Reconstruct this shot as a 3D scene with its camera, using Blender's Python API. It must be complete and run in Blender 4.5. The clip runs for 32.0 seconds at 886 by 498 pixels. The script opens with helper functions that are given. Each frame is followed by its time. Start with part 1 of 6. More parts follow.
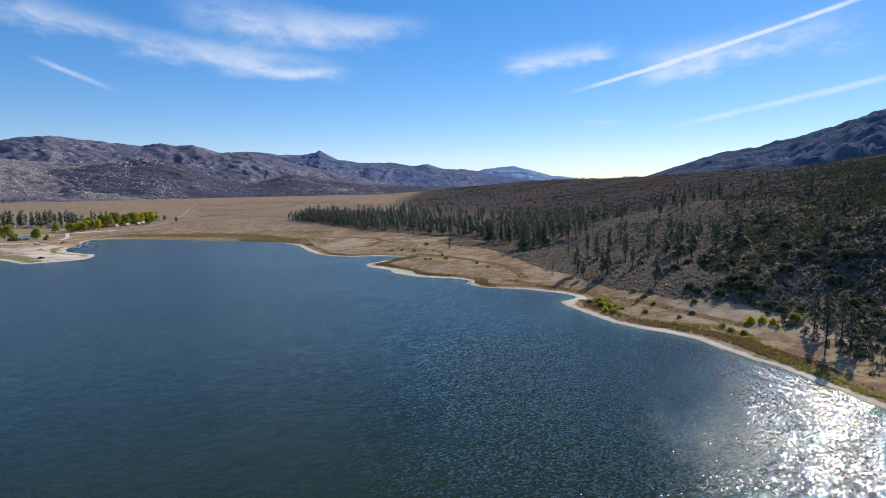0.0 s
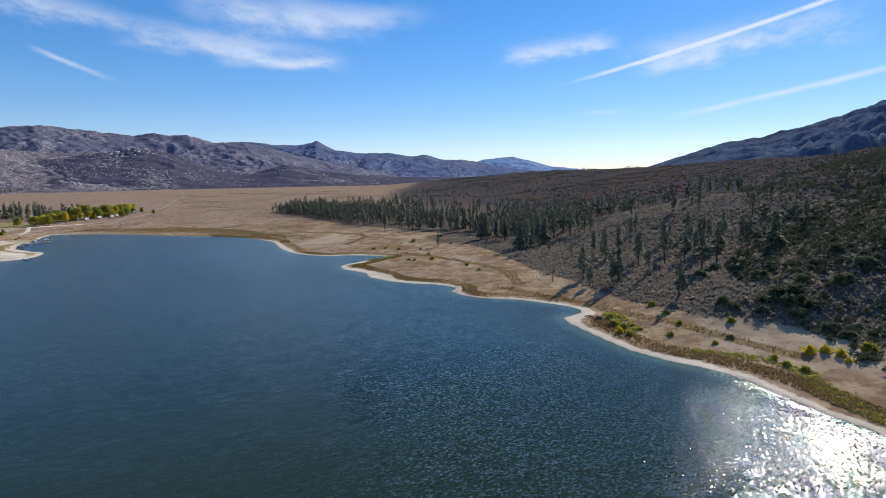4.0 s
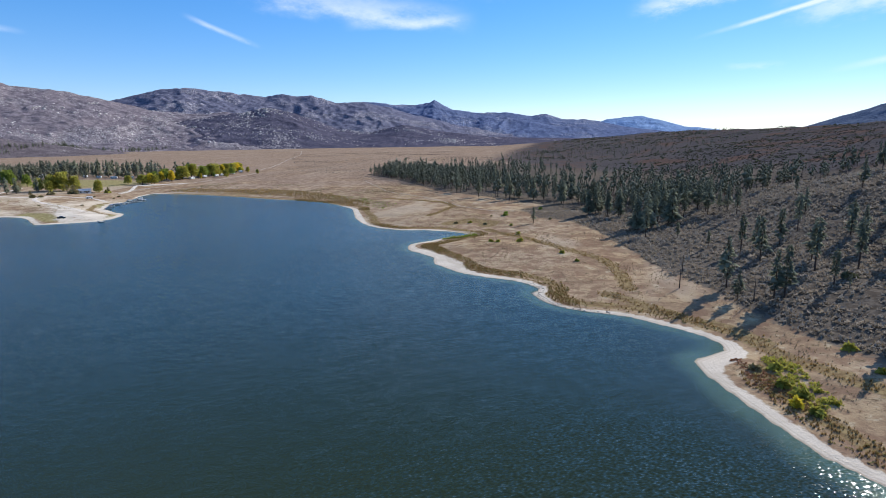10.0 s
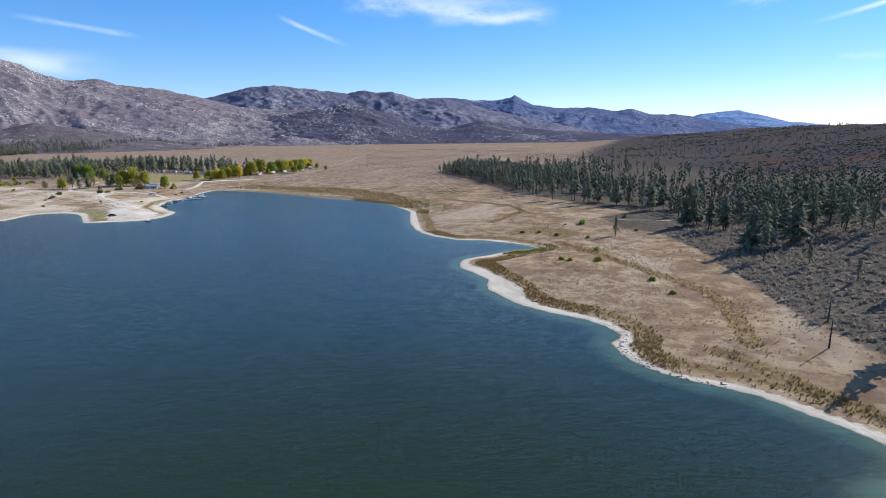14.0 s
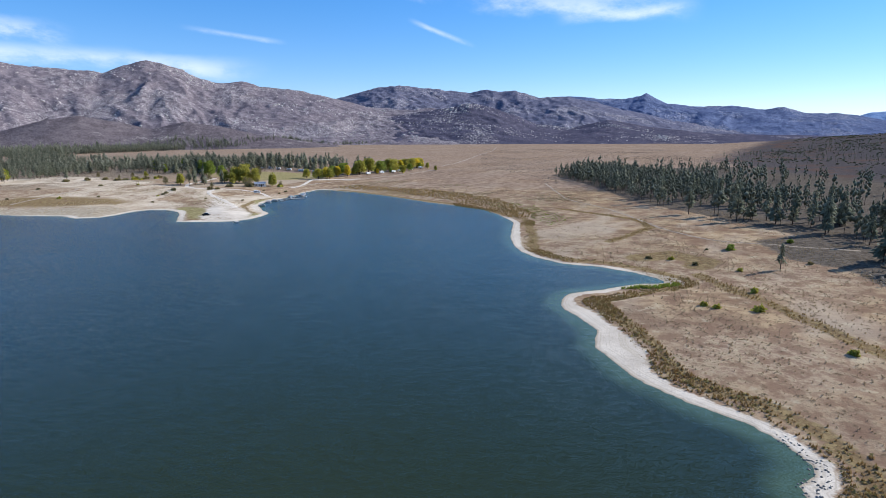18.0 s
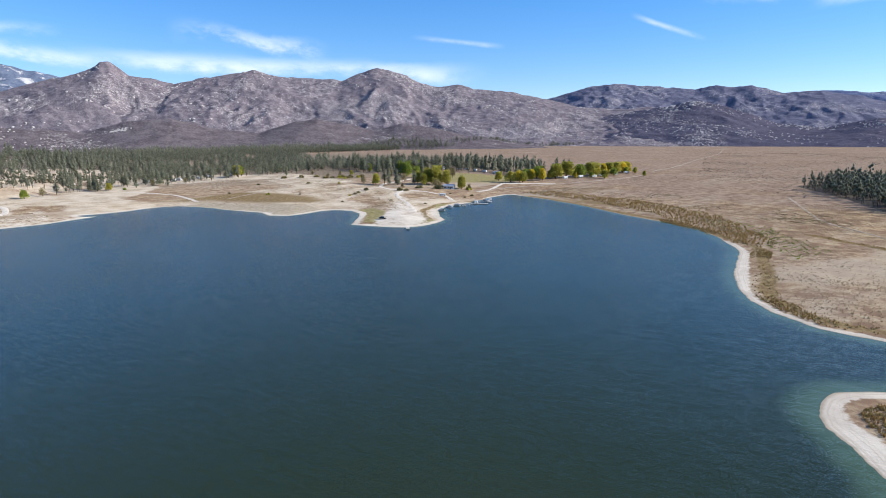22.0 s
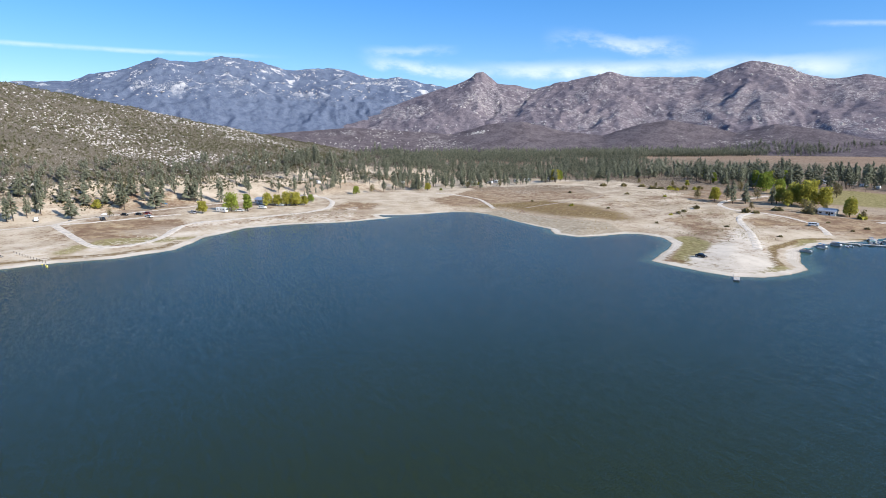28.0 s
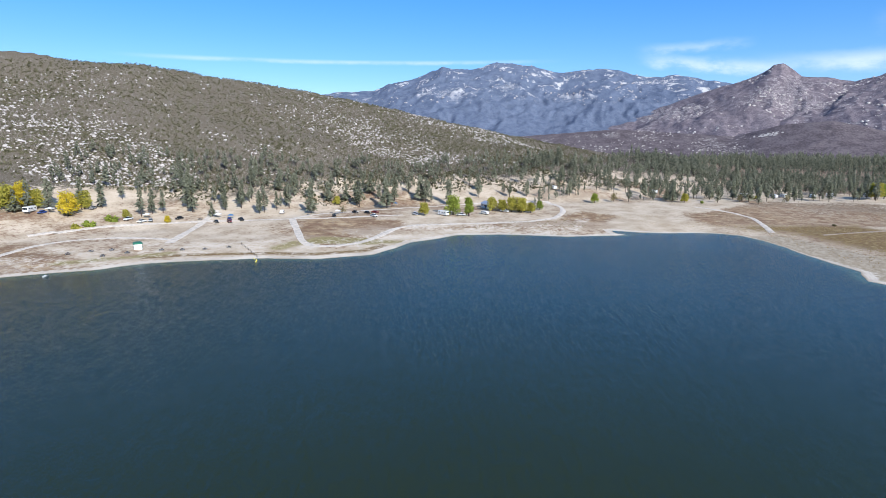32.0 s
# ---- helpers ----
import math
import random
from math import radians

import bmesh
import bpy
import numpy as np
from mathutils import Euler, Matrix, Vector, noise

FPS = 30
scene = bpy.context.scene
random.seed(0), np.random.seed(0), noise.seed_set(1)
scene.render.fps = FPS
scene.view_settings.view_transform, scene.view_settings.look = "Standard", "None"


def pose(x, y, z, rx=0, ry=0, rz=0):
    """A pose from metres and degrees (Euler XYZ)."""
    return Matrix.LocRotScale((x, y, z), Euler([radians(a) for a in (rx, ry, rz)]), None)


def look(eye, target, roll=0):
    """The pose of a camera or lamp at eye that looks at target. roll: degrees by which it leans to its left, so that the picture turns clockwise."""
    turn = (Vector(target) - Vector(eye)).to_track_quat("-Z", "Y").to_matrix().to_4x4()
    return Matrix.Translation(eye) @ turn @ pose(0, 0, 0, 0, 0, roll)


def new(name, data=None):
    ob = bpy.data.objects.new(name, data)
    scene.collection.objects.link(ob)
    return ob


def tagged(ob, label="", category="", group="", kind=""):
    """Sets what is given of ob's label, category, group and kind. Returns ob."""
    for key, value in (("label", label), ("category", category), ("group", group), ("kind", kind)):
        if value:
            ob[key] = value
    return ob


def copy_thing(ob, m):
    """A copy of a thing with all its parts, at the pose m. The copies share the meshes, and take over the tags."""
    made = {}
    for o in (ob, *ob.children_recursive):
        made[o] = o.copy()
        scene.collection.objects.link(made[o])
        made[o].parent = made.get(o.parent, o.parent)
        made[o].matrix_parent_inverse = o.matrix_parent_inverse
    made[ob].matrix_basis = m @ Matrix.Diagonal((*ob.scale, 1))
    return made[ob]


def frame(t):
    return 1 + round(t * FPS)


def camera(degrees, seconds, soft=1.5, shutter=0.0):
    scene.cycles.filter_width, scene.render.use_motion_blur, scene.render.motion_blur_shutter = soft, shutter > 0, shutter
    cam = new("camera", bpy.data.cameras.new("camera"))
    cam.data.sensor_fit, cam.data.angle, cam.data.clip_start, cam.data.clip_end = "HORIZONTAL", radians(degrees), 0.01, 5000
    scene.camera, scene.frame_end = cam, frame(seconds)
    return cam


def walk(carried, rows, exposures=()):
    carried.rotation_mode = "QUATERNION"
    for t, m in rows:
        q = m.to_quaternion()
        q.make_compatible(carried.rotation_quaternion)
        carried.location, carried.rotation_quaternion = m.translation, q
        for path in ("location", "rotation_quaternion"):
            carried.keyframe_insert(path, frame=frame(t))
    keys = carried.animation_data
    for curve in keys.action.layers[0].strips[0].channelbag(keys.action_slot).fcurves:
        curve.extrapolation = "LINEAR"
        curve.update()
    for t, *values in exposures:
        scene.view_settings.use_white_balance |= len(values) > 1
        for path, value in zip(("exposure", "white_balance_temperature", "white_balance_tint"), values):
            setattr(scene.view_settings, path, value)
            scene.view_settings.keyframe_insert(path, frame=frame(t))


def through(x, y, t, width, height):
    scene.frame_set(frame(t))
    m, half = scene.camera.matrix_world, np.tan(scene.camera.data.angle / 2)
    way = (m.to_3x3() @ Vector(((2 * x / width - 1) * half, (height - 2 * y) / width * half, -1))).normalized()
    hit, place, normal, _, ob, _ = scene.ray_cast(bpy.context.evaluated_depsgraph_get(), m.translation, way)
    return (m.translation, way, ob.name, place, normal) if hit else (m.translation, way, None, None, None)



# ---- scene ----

# ---- camera ----
cam = camera(77.2, 32.0, soft=0.8)
# seconds, x, y, height, heading to the left of the first, tilt, roll
PATH = [
    (0.0, 0.1, 0.0, 49.62, 0.00, -6.64, -0.80),
    (0.5, 1.2, 5.5, 49.52, 0.07, -6.65, -0.81),
    (1.0, 2.2, 11.0, 49.43, 0.09, -6.67, -0.80),
    (1.5, 3.0, 16.4, 49.35, 0.08, -6.67, -0.77),
    (2.0, 3.8, 21.7, 49.30, 0.02, -6.63, -0.72),
    (2.5, 4.7, 27.0, 49.27, -0.02, -6.62, -0.70),
    (3.0, 5.6, 32.1, 49.25, -0.02, -6.66, -0.74),
    (3.5, 6.7, 37.4, 49.24, -0.04, -6.75, -0.75),
    (5.5, 11.7, 58.6, 49.19, 0.01, -11.25, -0.85),
    (6.0, 12.9, 63.5, 49.17, 0.02, -11.30, -0.87),
    (6.5, 14.0, 68.3, 49.14, 0.10, -11.29, -0.69),
    (7.0, 15.0, 73.2, 49.10, 1.26, -11.33, -0.77),
    (7.5, 15.9, 78.5, 49.06, 3.94, -11.34, -0.79),
    (8.0, 16.9, 83.8, 49.00, 6.14, -11.32, -0.67),
    (8.5, 17.8, 89.1, 48.93, 8.50, -11.31, -0.63),
    (9.0, 18.5, 94.4, 48.86, 10.18, -11.33, -0.53),
    (9.5, 19.1, 99.7, 48.80, 10.95, -11.38, -0.46),
    (10.0, 19.4, 105.0, 48.75, 12.09, -11.42, -0.56),
    (10.5, 19.7, 110.3, 48.71, 14.64, -11.46, -0.37),
    (11.0, 19.7, 115.6, 48.68, 16.85, -11.42, -0.55),
    (11.5, 19.6, 120.9, 48.64, 17.78, -11.53, -0.31),
    (12.0, 19.4, 126.2, 48.58, 18.28, -11.52, -0.46),
    (12.5, 19.1, 131.5, 48.50, 18.89, -11.58, -0.42),
    (13.0, 18.6, 136.8, 48.41, 19.34, -11.57, -0.51),
    (13.5, 17.8, 142.2, 48.31, 19.88, -11.68, -0.52),
    (15.5, 13.8, 164.7, 47.96, 21.62, -11.69, -0.46),
    (16.0, 12.5, 170.3, 47.88, 23.53, -11.71, -0.35),
    (16.5, 11.1, 175.9, 47.82, 25.41, -11.69, -0.37),
    (17.0, 9.7, 181.4, 47.76, 27.40, -11.72, -0.18),
    (17.5, 8.2, 186.9, 47.70, 29.81, -11.67, -0.24),
    (18.0, 6.5, 192.3, 47.63, 32.42, -11.70, -0.17),
    (18.5, 4.7, 197.7, 47.54, 35.04, -11.65, -0.28),
    (19.0, 2.8, 203.1, 47.45, 37.76, -11.65, -0.11),
    (19.5, 0.5, 208.5, 47.36, 40.83, -11.65, -0.13),
    (20.0, -2.0, 213.7, 47.31, 43.54, -11.61, -0.20),
    (20.5, -4.8, 218.8, 47.31, 46.14, -11.61, -0.09),
    (21.0, -7.6, 223.8, 47.34, 48.82, -11.54, -0.20),
    (21.5, -10.8, 228.8, 47.39, 51.12, -11.57, -0.13),
    (22.0, -14.2, 233.6, 47.43, 53.47, -11.55, -0.15),
    (22.5, -17.9, 238.3, 47.43, 55.91, -11.57, -0.08),
    (23.0, -22.0, 242.9, 47.39, 58.53, -11.56, -0.11),
    (23.5, -26.5, 247.6, 47.34, 61.43, -11.58, -0.09),
    (24.0, -31.3, 252.3, 47.27, 64.46, -11.53, 0.05),
    (24.5, -36.2, 256.9, 47.20, 67.48, -11.54, 0.04),
    (25.0, -41.3, 261.3, 47.14, 70.34, -11.49, -0.01),
    (25.5, -46.6, 265.2, 47.10, 73.08, -11.49, 0.08),
    (27.5, -68.6, 279.4, 46.98, 84.53, -11.35, 0.07),
    (28.0, -74.2, 282.5, 46.96, 88.09, -11.29, 0.14),
    (28.5, -79.7, 285.2, 46.95, 91.89, -11.29, 0.18),
    (29.0, -85.2, 287.5, 46.93, 95.69, -11.21, 0.24),
    (29.5, -91.0, 289.3, 46.88, 99.19, -11.23, 0.27),
    (30.0, -96.8, 290.8, 46.77, 102.52, -11.16, 0.35),
    (30.5, -102.8, 291.7, 46.61, 105.80, -11.16, 0.23),
    (31.0, -108.9, 292.3, 46.39, 108.73, -11.17, 0.39),
    (31.5, -115.1, 292.7, 46.16, 111.56, -11.17, 0.35),
    (32.0, -121.3, 292.9, 45.91, 114.58, -11.16, 0.40),
]
walk(cam, [(t, pose(x, y, z, 90 + tilt, 0, turn) @ pose(0, 0, 0, 0, 0, roll)) for t, x, y, z, turn, tilt, roll in PATH],
     [(0, 0.17, 6450, 10), (3.5, 0.17, 6450, 10), (6.0, 0.24, 6450, 10), (9.0, 0.40, 6180, 10), (13.0, 0.46, 6080, 10), (19, 0.50, 6050, 10), (25, 0.63, 6450, 10), (32, 0.47, 5900, 10)])

# ---- daylight: low autumn sun over the shady hill ----
SUN_AZIMUTH, SUN_HEIGHT = radians(36.5), radians(29.5)
sun = new("sun", bpy.data.lights.new("sun", "SUN"))
sun.data.energy, sun.data.angle, sun.data.color = 5.0, radians(0.5), (1.0, 0.95, 0.87)
sun_way = Vector((math.sin(SUN_AZIMUTH) * math.cos(SUN_HEIGHT), math.cos(SUN_AZIMUTH) * math.cos(SUN_HEIGHT), math.sin(SUN_HEIGHT)))
sun.matrix_world = look(sun_way * 500, (0, 0, 0))


def add(nt, kind, name="", **given):
    """A node with its inputs set or linked; spaces in input names are written as underscores."""
    n = nt.nodes.new(kind)
    if name:
        n.label = name
    for key, value in given.items():
        key = key.replace("_", " ")
        socket = n.inputs[int(key[1:])] if key[0] == "i" and key[1:].isdigit() else n.inputs[key]
        if isinstance(value, bpy.types.NodeSocket):
            nt.links.new(value, socket)
        else:
            socket.default_value = value
    return n


def calc(nt, op, a, b=0.0, c=0.0):
    n = nt.nodes.new("ShaderNodeMath")
    n.operation = op
    for socket, value in zip(n.inputs, (a, b, c)):
        if isinstance(value, bpy.types.NodeSocket):
            nt.links.new(value, socket)
        else:
            socket.default_value = value
    return n.outputs[0]


def ease(nt, value, low, high, out_low=0.0, out_high=1.0):
    n = add(nt, "ShaderNodeMapRange", i0=value, i1=low, i2=high, i3=out_low, i4=out_high)
    n.interpolation_type = "SMOOTHSTEP"
    return n.outputs[0]


def blend(nt, factor, a, b):
    """Colour a to b by the factor."""
    n = nt.nodes.new("ShaderNodeMix")
    n.data_type = "RGBA"
    for socket, value in ((n.inputs[0], factor), (n.inputs[6], a), (n.inputs[7], b)):
        if isinstance(value, bpy.types.NodeSocket):
            nt.links.new(value, socket)
        else:
            socket.default_value = (*value, 1) if isinstance(value, tuple) and len(value) == 3 else value
    return n.outputs[2]


def grain(nt, where, scale, detail=4.0, rough=0.55, stretch=None):
    if stretch:
        where = add(nt, "ShaderNodeMapping", Vector=where, Scale=stretch).outputs[0]
    return add(nt, "ShaderNodeTexNoise", Vector=where, Scale=scale, Detail=detail, Roughness=rough).outputs[0]


world = bpy.data.worlds.new("sky")
scene.world = world
world.use_nodes = True
wt = world.node_tree
wt.nodes.clear()
sky = wt.nodes.new("ShaderNodeTexSky")
sky.sky_type, sky.sun_disc = "NISHITA", False
sky.sun_elevation, sky.sun_rotation = SUN_HEIGHT, SUN_AZIMUTH
sky.altitude, sky.air_density, sky.dust_density, sky.ozone_density = 1300, 1.0, 0.08, 3.0
# high cirrus and contrails, by azimuth and rise above the horizon
way = add(wt, "ShaderNodeSeparateXYZ", Vector=wt.nodes.new("ShaderNodeTexCoord").outputs["Generated"])
sx, sy, sz = way.outputs
azimuth = calc(wt, "MULTIPLY", calc(wt, "ARCTAN2", sx, sy), 180 / math.pi)
rise = calc(wt, "MULTIPLY", calc(wt, "ARCTAN2", sz, calc(wt, "SQRT", calc(wt, "ADD", calc(wt, "MULTIPLY", sx, sx), calc(wt, "MULTIPLY", sy, sy)))), 180 / math.pi)
sky_place = add(wt, "ShaderNodeCombineXYZ", X=azimuth, Y=rise).outputs[0]


def streak(a0, r0, a1, r1, width, strength, wispy, size=0.35):
    """How much of a streak of cloud from one place in the sky to another is seen."""
    da, dr = a1 - a0, r1 - r0
    length = math.hypot(da, dr)
    ca, cr = da / length, dr / length
    u, v = calc(wt, "SUBTRACT", azimuth, a0), calc(wt, "SUBTRACT", rise, r0)
    along = calc(wt, "ADD", calc(wt, "MULTIPLY", u, ca), calc(wt, "MULTIPLY", v, cr))
    across = calc(wt, "SUBTRACT", calc(wt, "MULTIPLY", v, ca), calc(wt, "MULTIPLY", u, cr))
    place = add(wt, "ShaderNodeCombineXYZ", X=calc(wt, "MULTIPLY", along, 0.45), Y=across, Z=a0).outputs[0]
    lumps = grain(wt, place, size, 6, 0.62)
    wave = calc(wt, "MULTIPLY", calc(wt, "SUBTRACT", lumps, 0.5), wispy * width * 3)
    body = ease(wt, calc(wt, "ABSOLUTE", calc(wt, "ADD", across, wave)), width * 1.25, 0)
    ends = calc(wt, "MULTIPLY", ease(wt, along, 0, length * 0.3), ease(wt, along, length, length * 0.75))
    lace = ease(wt, lumps, 0.5 - 0.3 * (1.4 - wispy), 0.70) if wispy > 0.2 else 1.0
    return calc(wt, "MULTIPLY", calc(wt, "MULTIPLY", body, ends), calc(wt, "MULTIPLY", lace, strength))


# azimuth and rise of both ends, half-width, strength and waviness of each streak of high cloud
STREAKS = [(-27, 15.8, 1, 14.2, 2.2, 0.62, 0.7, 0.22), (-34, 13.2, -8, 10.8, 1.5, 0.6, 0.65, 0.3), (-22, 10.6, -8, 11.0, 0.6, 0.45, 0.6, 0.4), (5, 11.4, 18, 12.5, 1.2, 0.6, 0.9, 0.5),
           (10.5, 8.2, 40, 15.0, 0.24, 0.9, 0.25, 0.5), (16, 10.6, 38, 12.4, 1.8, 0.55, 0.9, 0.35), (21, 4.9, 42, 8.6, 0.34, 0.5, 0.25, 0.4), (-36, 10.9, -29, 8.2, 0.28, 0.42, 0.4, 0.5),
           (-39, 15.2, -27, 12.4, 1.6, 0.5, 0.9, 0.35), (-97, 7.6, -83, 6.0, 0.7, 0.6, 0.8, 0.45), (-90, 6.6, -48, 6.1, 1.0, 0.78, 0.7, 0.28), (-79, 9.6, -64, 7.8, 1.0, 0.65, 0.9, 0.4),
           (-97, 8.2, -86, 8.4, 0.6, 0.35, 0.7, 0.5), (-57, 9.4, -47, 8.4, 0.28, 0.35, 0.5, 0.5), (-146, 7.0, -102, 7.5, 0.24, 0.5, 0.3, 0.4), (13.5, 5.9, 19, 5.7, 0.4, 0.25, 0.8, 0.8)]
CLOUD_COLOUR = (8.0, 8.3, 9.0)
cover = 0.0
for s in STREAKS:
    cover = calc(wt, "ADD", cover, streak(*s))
# unseen thin cirrus, added overhead to whiten the blue sky light in shadows
added_veil = calc(wt, "MULTIPLY", ease(wt, rise, 20, 50, 0, 0.22), ease(wt, grain(wt, sky_place, 0.05, 5, 0.6), 0.3, 0.65))
cover = calc(wt, "MINIMUM", calc(wt, "ADD", cover, added_veil), 0.72)
even = add(wt, "ShaderNodeGamma", Color=sky.outputs[0], Gamma=0.68).outputs[0]
clear = add(wt, "ShaderNodeHueSaturation", Saturation=1.6, Value=1.82, Color=even).outputs[0]
clear = add(wt, "ShaderNodeVectorMath", i0=clear, i1=(0.96, 0.97, 1.14))
clear.operation = "MULTIPLY"
clear = clear.outputs[0]
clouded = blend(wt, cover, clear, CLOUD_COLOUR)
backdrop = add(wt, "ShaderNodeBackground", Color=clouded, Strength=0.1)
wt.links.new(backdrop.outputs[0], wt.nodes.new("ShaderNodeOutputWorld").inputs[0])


# ---- materials ----
def material(name, rough=0.9, gloss=0.2):
    m = bpy.data.materials.new(name)
    m.use_nodes = True
    nt = m.node_tree
    nt.nodes.clear()
    bsdf = add(nt, "ShaderNodeBsdfPrincipled", Roughness=rough)
    bsdf.inputs["Specular IOR Level"].default_value = gloss
    nt.links.new(bsdf.outputs[0], nt.nodes.new("ShaderNodeOutputMaterial").inputs[0])
    return m, nt, bsdf


def relief(nt, bsdf, height, distance, strength=0.7):
    bump = add(nt, "ShaderNodeBump", Height=height, Distance=distance, Strength=strength)
    nt.links.new(bump.outputs[0], bsdf.inputs["Normal"])


def spot(nt):
    return nt.nodes.new("ShaderNodeNewGeometry").outputs["Position"]


def field(nt, name):
    n = nt.nodes.new("ShaderNodeAttribute")
    n.attribute_name = name
    return n.outputs["Fac"]


def ground_material():
    m, nt, bsdf = material("dry_valley_ground", 1.0, 0.0)
    p = spot(nt)
    broad, patch, fine, tuft = grain(nt, p, 0.012, 5, 0.6), grain(nt, p, 0.07, 5, 0.65), grain(nt, p, 0.5, 4, 0.7), grain(nt, p, 1.6, 3, 0.7)
    grass = blend(nt, ease(nt, patch, 0.38, 0.62), (0.215, 0.137, 0.085), (0.385, 0.275, 0.160))
    grass = blend(nt, ease(nt, broad, 0.40, 0.62), grass, blend(nt, ease(nt, fine, 0.35, 0.65), (0.255, 0.168, 0.115), (0.44, 0.34, 0.215)))
    clump = grain(nt, p, 0.19, 4, 0.65)
    grass = blend(nt, ease(nt, clump, 0.47, 0.60, 0, 0.78), grass, (0.200, 0.122, 0.078))
    grass = blend(nt, ease(nt, clump, 0.42, 0.32, 0, 0.6), grass, (0.47, 0.385, 0.25))
    grass = blend(nt, ease(nt, grain(nt, p, 0.02, 4, 0.6, (1.0, 0.4, 1.0)), 0.52, 0.62, 0, 0.6), grass, (0.45, 0.36, 0.255))
    grass = blend(nt, ease(nt, fine, 0.54, 0.72), grass, (0.13, 0.09, 0.055))
    level = add(nt, "ShaderNodeSeparateXYZ", Vector=p).outputs
    plain = calc(nt, "ADD", ease(nt, level[1], 500, 680, 0, 0.75), calc(nt, "MULTIPLY", calc(nt, "SUBTRACT", broad, 0.5), 1.2))
    grass = blend(nt, ease(nt, plain, 0.2, 0.8, 0, 0.75), grass, blend(nt, ease(nt, clump, 0.42, 0.6), (0.285, 0.205, 0.150), (0.19, 0.130, 0.092)))
    sand = blend(nt, ease(nt, patch, 0.35, 0.65), (0.49, 0.415, 0.325), (0.63, 0.545, 0.435))
    # old waterlines run along the beach
    tide = add(nt, "ShaderNodeCombineXYZ", X=calc(nt, "MULTIPLY", field(nt, "shore"), 1.5), Y=calc(nt, "MULTIPLY", patch, 3.0)).outputs[0]
    sand = blend(nt, calc(nt, "MULTIPLY", ease(nt, grain(nt, tide, 1.0, 2, 0.6), 0.5, 0.66, 0, 0.55), ease(nt, field(nt, "shore"), 14, 9)), sand, (0.42, 0.345, 0.255))
    sand = blend(nt, ease(nt, fine, 0.58, 0.82, 0, 0.45), sand, (0.46, 0.38, 0.28))
    reed = blend(nt, ease(nt, fine, 0.4, 0.65), (0.17, 0.112, 0.058), (0.28, 0.205, 0.100))
    soil = blend(nt, ease(nt, fine, 0.38, 0.66), (0.080, 0.064, 0.049), (0.155, 0.126, 0.097))
    litter = blend(nt, ease(nt, fine, 0.38, 0.62), (0.10, 0.072, 0.05), (0.30, 0.235, 0.165))
    gravel = blend(nt, ease(nt, tuft, 0.4, 0.62), (0.080, 0.067, 0.046), (0.175, 0.145, 0.108))
    gravel = blend(nt, ease(nt, tuft, 0.58, 0.68), gravel, (0.50, 0.45, 0.40))
    bare = calc(nt, "ADD", calc(nt, "MULTIPLY", patch, 0.6), calc(nt, "MULTIPLY", fine, 0.4))
    gravel = blend(nt, ease(nt, bare, 0.60, 0.68), gravel, blend(nt, ease(nt, tuft, 0.4, 0.6), (0.27, 0.23, 0.19), (0.55, 0.49, 0.43)))
    # brown heath, its colour lowered to include the shade among the shrubs
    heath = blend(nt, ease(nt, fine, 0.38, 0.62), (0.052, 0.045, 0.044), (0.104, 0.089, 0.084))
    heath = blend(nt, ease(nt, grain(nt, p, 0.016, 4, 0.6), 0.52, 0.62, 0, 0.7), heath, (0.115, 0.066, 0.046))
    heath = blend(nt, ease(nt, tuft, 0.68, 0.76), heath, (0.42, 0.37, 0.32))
    mud = blend(nt, ease(nt, fine, 0.35, 0.65), (0.30, 0.235, 0.155), (0.44, 0.365, 0.265))
    pale = blend(nt, ease(nt, patch, 0.3, 0.7), (0.42, 0.33, 0.225), (0.58, 0.475, 0.35))
    pale = blend(nt, ease(nt, fine, 0.5, 0.75, 0, 0.6), pale, (0.34, 0.265, 0.175))
    lawn = blend(nt, ease(nt, fine, 0.35, 0.65), (0.20, 0.17, 0.07), (0.33, 0.27, 0.13))
    jitter = calc(nt, "MULTIPLY", calc(nt, "SUBTRACT", calc(nt, "ADD", calc(nt, "MULTIPLY", fine, 0.6), calc(nt, "MULTIPLY", patch, 0.4)), 0.5), 1.5)

    def zone(base, name, colour, sharp=0.14):
        edge = calc(nt, "ADD", field(nt, name), jitter)
        return blend(nt, ease(nt, edge, 0.5 - sharp, 0.5 + sharp), base, colour)
    colour = zone(grass, "litter", litter)
    colour = zone(colour, "sage", soil)
    colour = zone(colour, "gravel", gravel)
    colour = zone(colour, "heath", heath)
    colour = zone(colour, "pale", pale)
    colour = zone(colour, "reed", reed)
    colour = zone(colour, "mud", mud)
    colour = zone(colour, "lawn", lawn)
    colour = zone(colour, "sand", sand)
    wet = ease(nt, add(nt, "ShaderNodeSeparateXYZ", Vector=p).outputs[2], 0.06, 0.0)
    colour = blend(nt, wet, colour, (0.34, 0.27, 0.19))
    nt.links.new(colour, bsdf.inputs["Base Color"])
    relief(nt, bsdf, calc(nt, "ADD", calc(nt, "MULTIPLY", fine, 0.6), calc(nt, "MULTIPLY", tuft, 0.5)), 0.32)
    return m


